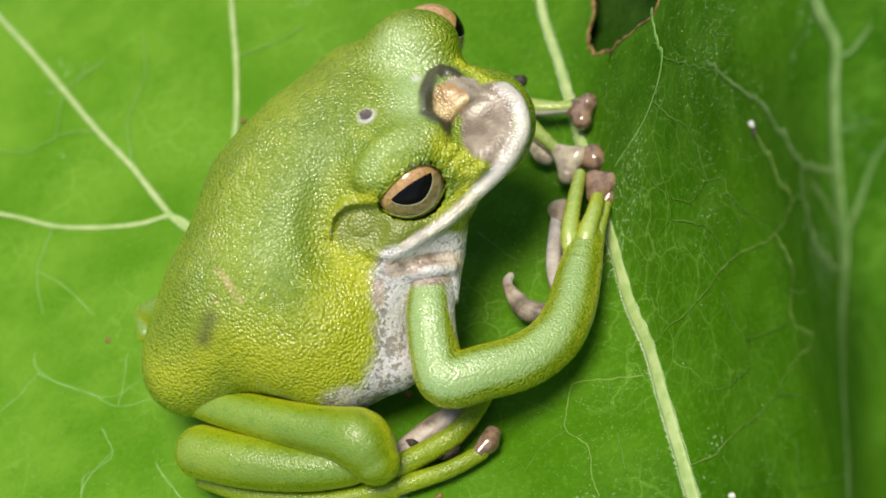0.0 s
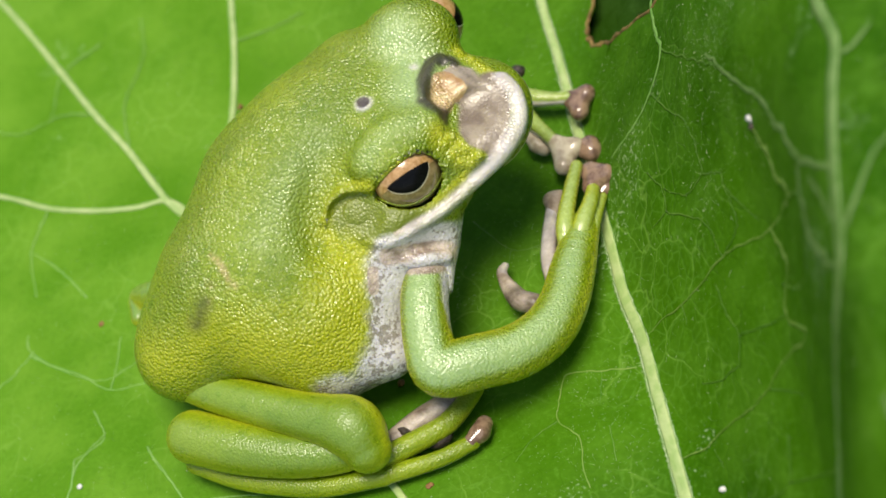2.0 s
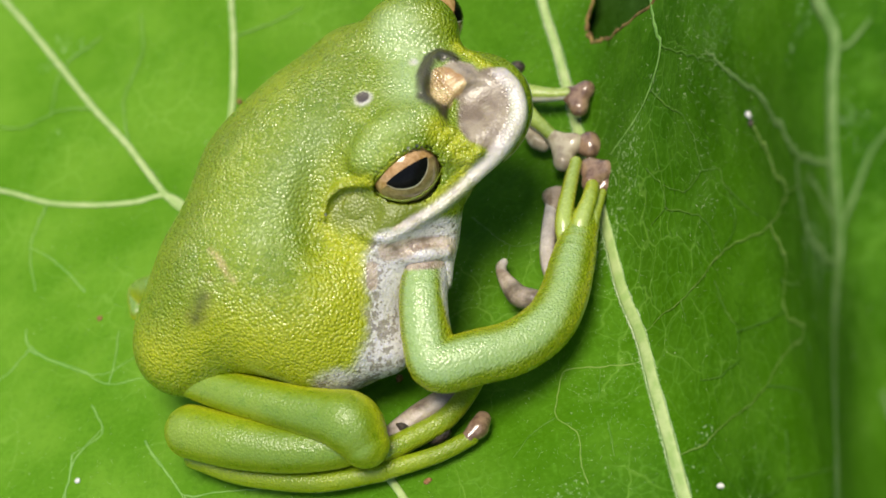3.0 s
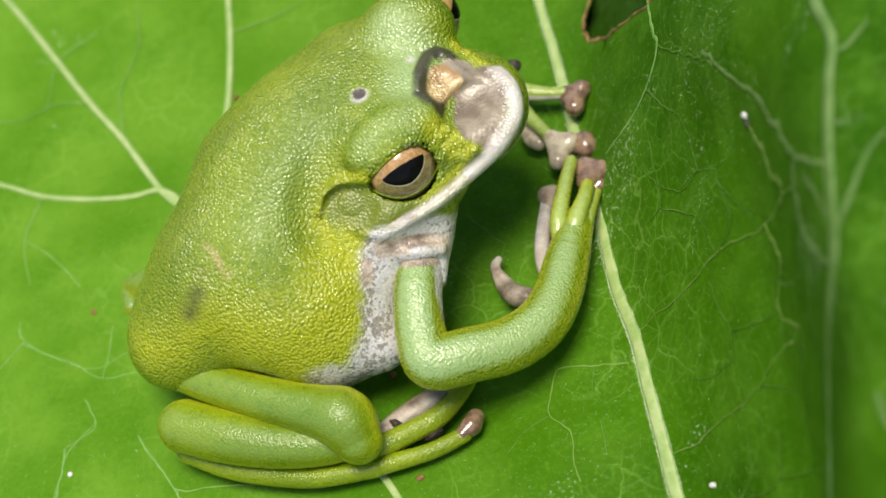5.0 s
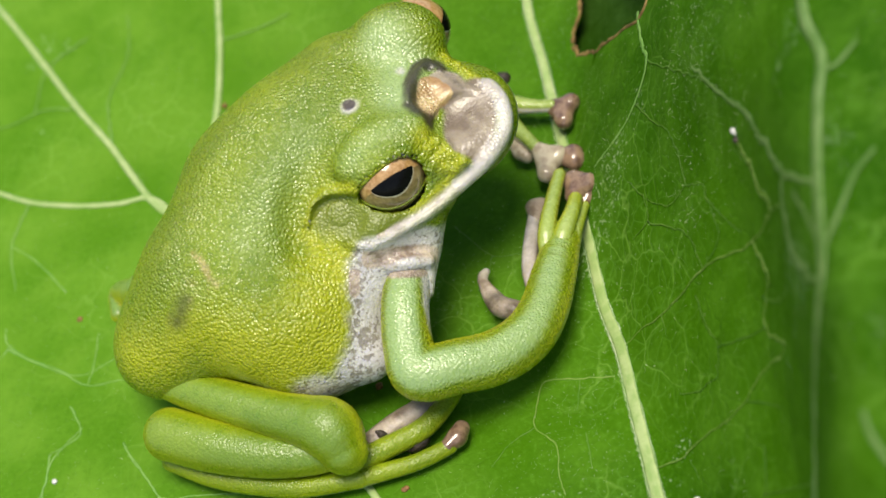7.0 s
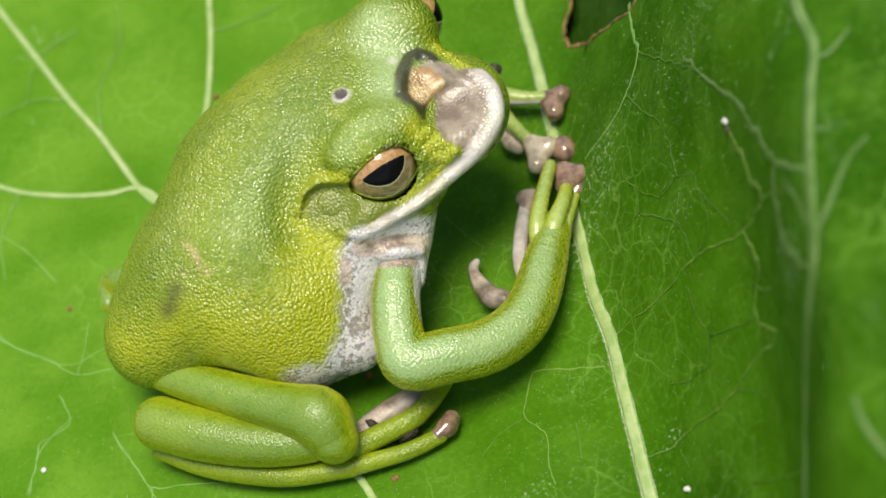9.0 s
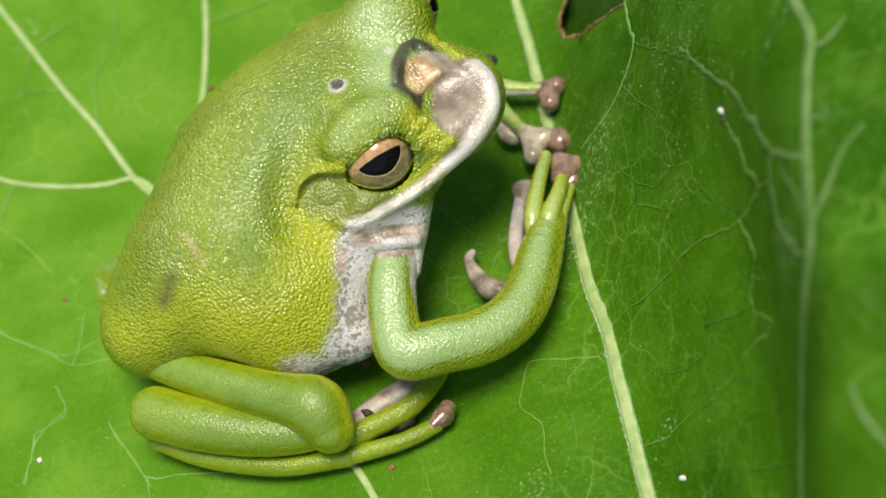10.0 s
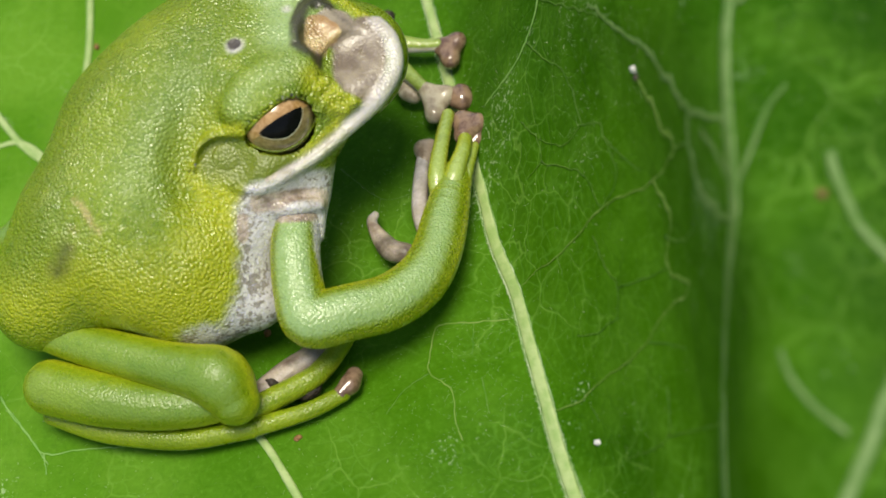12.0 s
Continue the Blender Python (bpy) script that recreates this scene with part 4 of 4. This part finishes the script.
    full = carve(0.12, full, lambda p: np.maximum(eye_ball(p), (p - middle) @ LID_WAY - LID_OPEN))
    full = carve(0.05, full, ball(EYE, EYE_SIZE + 0.02))
    full = carve(0.6, full, ball(FAR_EYE, EYE_SIZE + 0.15))
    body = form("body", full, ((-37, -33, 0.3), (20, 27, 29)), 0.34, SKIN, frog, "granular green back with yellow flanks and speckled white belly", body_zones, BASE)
    rim = [(-1.4, -4.8, 17.2), (-0.4, -5.3, 19.0), (0.6, -5.1, 19.8), (1.9, -4.5, 20.3), (3.1, -3.6, 20.1), (4.0, -2.6, 19.3), (4.5, -1.6, 17.7), (4.9, -2.2, 17.1), (4.8, -3.1, 16.4), (4.3, -4.9, 16.6), (3.1, -6.1, 16.6), (1.4, -6.5, 16.6), (-0.1, -6.1, 17.0), (-1.1, -5.2, 16.8), (-1.4, -4.8, 17.2)]
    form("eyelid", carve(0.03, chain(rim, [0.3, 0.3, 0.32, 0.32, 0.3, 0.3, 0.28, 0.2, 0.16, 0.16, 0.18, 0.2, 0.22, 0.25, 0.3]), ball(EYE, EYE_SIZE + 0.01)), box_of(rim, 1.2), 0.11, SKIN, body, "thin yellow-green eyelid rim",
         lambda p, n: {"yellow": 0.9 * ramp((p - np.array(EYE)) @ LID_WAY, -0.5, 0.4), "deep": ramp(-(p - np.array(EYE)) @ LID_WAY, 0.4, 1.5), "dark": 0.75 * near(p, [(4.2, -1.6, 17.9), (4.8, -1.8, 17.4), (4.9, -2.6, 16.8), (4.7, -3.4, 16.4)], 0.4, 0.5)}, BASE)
    eye_at(EYE, (0.32, -0.68, 0.66), (0.89, 0.46, 0.05), frog)
    # far eye turned from its natural side so that its pupil shows to the camera
    eye_at(FAR_EYE, (0.93, 0.22, 0.30), (0.2, -0.9, 0.2), frog)
    spot = np.array((-3.0, -6.8, 17.3))
    out = way.normalized()
    spot = spot - np.array(out) * 0.62
    form("eardrum", egg(spot, (1.35, 1.25, 0.22), out.cross((0, 0, 1)), out), box_of([spot], 2.2), 0.12, SKIN, body, "round olive eardrum",
         lambda p, n: {"deep": 0.0 * p[:, 0] + 1.0, "tan": 0.25 + 0.0 * p[:, 0]}, BASE)

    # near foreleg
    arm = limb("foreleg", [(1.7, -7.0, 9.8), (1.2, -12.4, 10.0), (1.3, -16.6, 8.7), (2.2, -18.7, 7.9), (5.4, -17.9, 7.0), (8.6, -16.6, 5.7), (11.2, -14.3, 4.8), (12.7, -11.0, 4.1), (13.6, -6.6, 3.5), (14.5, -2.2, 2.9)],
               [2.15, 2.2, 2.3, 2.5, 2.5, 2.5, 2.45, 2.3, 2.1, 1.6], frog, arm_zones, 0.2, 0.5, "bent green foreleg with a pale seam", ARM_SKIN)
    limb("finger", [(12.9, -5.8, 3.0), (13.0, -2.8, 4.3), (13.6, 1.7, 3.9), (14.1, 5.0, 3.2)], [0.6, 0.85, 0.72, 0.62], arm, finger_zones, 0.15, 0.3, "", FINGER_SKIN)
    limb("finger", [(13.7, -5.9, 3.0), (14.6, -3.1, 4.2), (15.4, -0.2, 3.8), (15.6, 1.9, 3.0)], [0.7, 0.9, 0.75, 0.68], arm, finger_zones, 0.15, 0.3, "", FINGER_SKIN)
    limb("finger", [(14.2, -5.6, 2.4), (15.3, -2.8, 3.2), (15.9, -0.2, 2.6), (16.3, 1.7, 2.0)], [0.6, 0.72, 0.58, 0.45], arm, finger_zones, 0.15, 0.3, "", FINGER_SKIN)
    limb("finger", [(11.9, -9.3, 1.8), (10.9, -5.4, 2.0), (10.9, -2.4, 2.0), (11.1, 0.0, 1.8), (11.3, 2.0, 1.6)], [0.8, 0.8, 0.75, 0.7, 0.65], arm, pale_zones, 0.16, 0.3, "pale inner finger")
    limb("thumb", [(9.4, -9.5, 2.3), (8.1, -8.9, 2.3), (7.2, -7.6, 2.3), (6.4, -6.0, 2.3), (6.3, -5.2, 2.3), (6.6, -4.7, 2.3)], [1.0, 1.05, 0.85, 0.55, 0.5, 0.38], arm, thumb_zones, 0.16, 0.3, "curled grey inner finger")
    toe_pad([(15.3, 2.8, 2.4), (15.3, 4.7, 2.0), (16.7, 4.2, 1.9)], (0.75, 1.15, 1.15), PAD, arm, "round brown toe pad")
    toe_pad([(16.0, 2.2, 1.6), (16.6, 3.1, 1.5), (16.8, 3.4, 1.4)], (0.5, 0.75, 0.7), PAD, arm, "dark brown toe pad")
    toe_pad([(11.4, 1.2, 1.7), (11.2, 2.6, 1.6), (11.9, 2.7, 1.6)], (0.6, 0.8, 0.75), GREY_PAD, arm, "grey toe pad")

    # far foreleg, mostly under the head
    far = limb("foreleg", [(2.4, 9.2, 7.0), (5.2, 13.5, 4.5), (7.8, 14.3, 3.2)], [2.2, 1.8, 1.5], frog, limb_zones((0, 0, 1)), 0.24)
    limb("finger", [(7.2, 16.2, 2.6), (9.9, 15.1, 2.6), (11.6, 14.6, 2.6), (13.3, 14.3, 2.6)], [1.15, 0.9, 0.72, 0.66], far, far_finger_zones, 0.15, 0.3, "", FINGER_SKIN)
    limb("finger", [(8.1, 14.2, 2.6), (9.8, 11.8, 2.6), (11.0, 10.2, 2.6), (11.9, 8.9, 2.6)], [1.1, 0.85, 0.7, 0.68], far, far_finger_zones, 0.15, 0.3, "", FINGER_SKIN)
    toe_pad([(13.3, 14.4, 2.4), (15.2, 14.8, 2.2), (14.4, 12.6, 2.1)], (0.62, 0.82, 0.85), PAD, far, "flared brown toe pad")
    toe_pad([(11.9, 9.0, 2.5), (13.8, 8.3, 2.2), (12.6, 6.1, 2.2)], (0.66, 0.85, 0.85), PALE_PAD, far, "flared translucent grey toe pad")
    toe_pad([(14.4, 8.2, 1.7), (15.2, 8.4, 1.7), (15.3, 7.7, 1.6)], (0.8, 1.0, 1.0), PAD, far, "round brown toe pad")
    toe_pad([(9.0, 11.1, 1.6), (9.8, 9.9, 1.4), (10.5, 9.3, 1.4)], (0.5, 0.7, 0.6), PALE_PAD, far, "pale toe pad under the chin")
    pad("toe_pad", (8.5, 17.8, 4.0), (0.8, 0.6, 0.6), (1, 0, 0), DROSS, far, "dark fingertip behind the lip")

    # near hind leg
    thigh = chain([(-26.2, -13.2, 6.6), (-22.5, -15.6, 6.9), (-17.6, -18.0, 7.0), (-11.8, -20.4, 6.8), (-8.6, -21.5, 6.5), (-6.6, -22.4, 6.2), (-5.6, -24.0, 5.0)], [1.3, 1.75, 1.95, 2.15, 2.5, 2.85, 2.2])
    shank = chain([(-23.0, -20.0, 4.9), (-18.2, -21.8, 4.8), (-13.0, -23.1, 4.4), (-9.0, -23.4, 4.0), (-6.4, -23.2, 3.8)], [2.55, 2.5, 2.2, 1.9, 1.6])
    tendon = chain([(-14.0, -20.9, 6.6), (-10.4, -22.3, 6.3), (-8.2, -23.3, 5.6)], [0.35, 0.6, 0.4])
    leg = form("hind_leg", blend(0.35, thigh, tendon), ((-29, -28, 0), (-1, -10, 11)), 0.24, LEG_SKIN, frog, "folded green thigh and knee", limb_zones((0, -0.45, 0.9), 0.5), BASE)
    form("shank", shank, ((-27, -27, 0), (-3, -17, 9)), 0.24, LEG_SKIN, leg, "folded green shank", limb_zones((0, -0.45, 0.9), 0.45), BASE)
    limb("foot", [(-23.7, -21.4, 2.4), (-19.4, -23.4, 2.1), (-14.9, -24.6, 1.9), (-10.5, -25.4, 1.8), (-5.1, -25.1, 1.7)], [1.0, 1.05, 1.1, 1.0, 0.95], leg, yellow_zones, 0.2, 0.3)
    limb("toe", [(-5.7, -25.1, 1.6), (-0.9, -24.2, 1.4), (1.2, -23.5, 1.3), (3.1, -22.6, 1.2)], [0.9, 0.8, 0.78, 0.75], leg, yellow_zones, 0.18)
    limb("toe", [(-6.0, -23.9, 2.2), (-2.3, -22.3, 2.0), (0.9, -20.7, 1.9), (3.1, -18.0, 1.8), (4.1, -16.0, 1.8)], [1.1, 1.05, 1.0, 0.9, 0.8], leg, yellow_zones, 0.18)
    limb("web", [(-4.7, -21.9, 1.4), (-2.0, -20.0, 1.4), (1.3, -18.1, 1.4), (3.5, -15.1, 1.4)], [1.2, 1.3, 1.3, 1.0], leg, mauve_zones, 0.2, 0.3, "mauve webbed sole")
    toe_pad([(3.0, -22.6, 1.3), (3.9, -21.8, 1.2), (4.2, -20.9, 1.2)], (0.6, 0.78, 0.7), PAD, leg, "brown toe pad")

    # far hind leg, of which only the knee shows
    limb("hind_leg", [(-24.8, -1.2, 6.0), (-28.2, -3.1, 5.0), (-31.3, -2.0, 3.5), (-31.1, -4.4, 3.5)], [2.2, 1.8, 1.2, 0.9], frog, limb_zones((0, 0, 1)), 0.24, 0.3, "folded far thigh")
    return frog


build_frog()


# ---- what lies about ----
def grit(name, at, size, material, label, seed):
    rng = random.Random(seed)
    bm = bmesh.new()
    bmesh.ops.create_icosphere(bm, subdivisions=2, radius=1.0)
    for v in bm.verts:
        k = 1 + 0.35 * noise.noise(v.co * 1.3 + Vector((seed, 0, 0)))
        v.co = Vector((v.co.x * size[0], v.co.y * size[1], v.co.z * size[2])) * k * MM
    me = bpy.data.meshes.new(name)
    bm.to_mesh(me)
    me.materials.append(material)
    me.polygons.foreach_set("use_smooth", np.ones(len(me.polygons), bool))
    ob = new(name, me)
    ob.location = Vector(at) * MM + Vector((0, 0, size[2] * 0.7 * MM))
    ob.rotation_euler.z = rng.uniform(0, 6)
    return tagged(ob, label, "debris", "crumbs on the leaf")


grit("husk", (33.3, -10.8, 24.89), (0.26, 0.38, 0.28), HUSK, "tiny white husk stuck to the leaf", 1)
grit("grain", (33.4, -11.5, 24.88), (0.28, 0.42, 0.25), DROSS, "dark grain beside the white husk", 2)
grit("husk", (25.5, -31.5, 2.77), (0.28, 0.35, 0.25), HUSK, "tiny white husk stuck to the leaf", 3)
grit("husk", (-36.9, -21.0, 0.47), (0.28, 0.3, 0.2), HUSK, "tiny white husk stuck to the leaf", 4)
grit("crumb", (-4.3, -14.6, -0.00), (0.38, 0.4, 0.3), CRUMB, "rusty brown crumb on the leaf", 5)
grit("crumb", (-24.2, 24.3, -0.32), (0.35, 0.3, 0.3), CRUMB, "rusty brown crumb on the leaf", 6)
grit("crumb", (-1.3, -25.8, 0.01), (0.3, 0.45, 0.15), CRUMB, "rusty brown crumb on the leaf", 7)
grit("crumb", (-37.6, -1.7, -0.19), (0.3, 0.3, 0.15), CRUMB, "rusty brown crumb on the leaf", 8)
grit("crumb", (44.9, -35.0, 39.62), (0.4, 0.4, 0.2), SCAR, "dull brown crumb on the leaf", 9)
grit("clod", (0.1, -22.0, 0.6), (1.1, 0.6, 0.8), DROSS, "black clod lodged between the toes", 10)
grit("clod", (-3.1, -21.2, 1.6), (0.7, 0.5, 0.8), DROSS, "black clod lodged between the toes", 11)


def build_lower_leaf():
    points, faces, n = [], [], 24
    for i in range(n + 1):
        for k in range(48):
            a, r = 2 * math.pi * k / 48, i / n * (46 + 5 * math.cos(2 * math.pi * k / 48) + 2 * math.sin(30 * math.pi * k / 48))
            x, y = 21 + 0.55 * r * math.cos(a), 24 + 0.55 * r * math.sin(a)
            points.append((x, y, 0.0))
    for i in range(n):
        for k in range(48):
            a, b = i * 48, (i + 1) * 48
            faces.append((a + k, a + (k + 1) % 48, b + (k + 1) % 48, b + k)[::-1])
    points = [(x, y, 2.0 + 0.5 * (x - 20) + 0.4 * math.sin(x * 0.4 + y * 0.15)) for x, y, _ in points]
    ob = new("lower_leaf", mesh_from("lower_leaf", points, faces))
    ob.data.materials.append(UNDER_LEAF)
    thick = ob.modifiers.new("thickness", "SOLIDIFY")
    thick.thickness, thick.offset = 0.35 * MM, -1
    return tagged(ob, "dark green leaf below, seen through the hole", "leaf")


build_lower_leaf()
soil = bmesh.new()
bmesh.ops.create_grid(soil, x_segments=160, y_segments=160, size=2.0)
for v in soil.verts:
    v.co.z = -0.155 + 0.004 * noise.noise(v.co * 30) + 0.01 * noise.noise(v.co * 5)
soil_mesh = bpy.data.meshes.new("ground")
soil.to_mesh(soil_mesh)
soil_mesh.materials.append(SOIL)
tagged(new("ground", soil_mesh), "damp dark soil below the plant", "ground", kind="structure")


def motions():
    """The frog sits still and the leaf does not stir: the camera alone moves."""


motions()
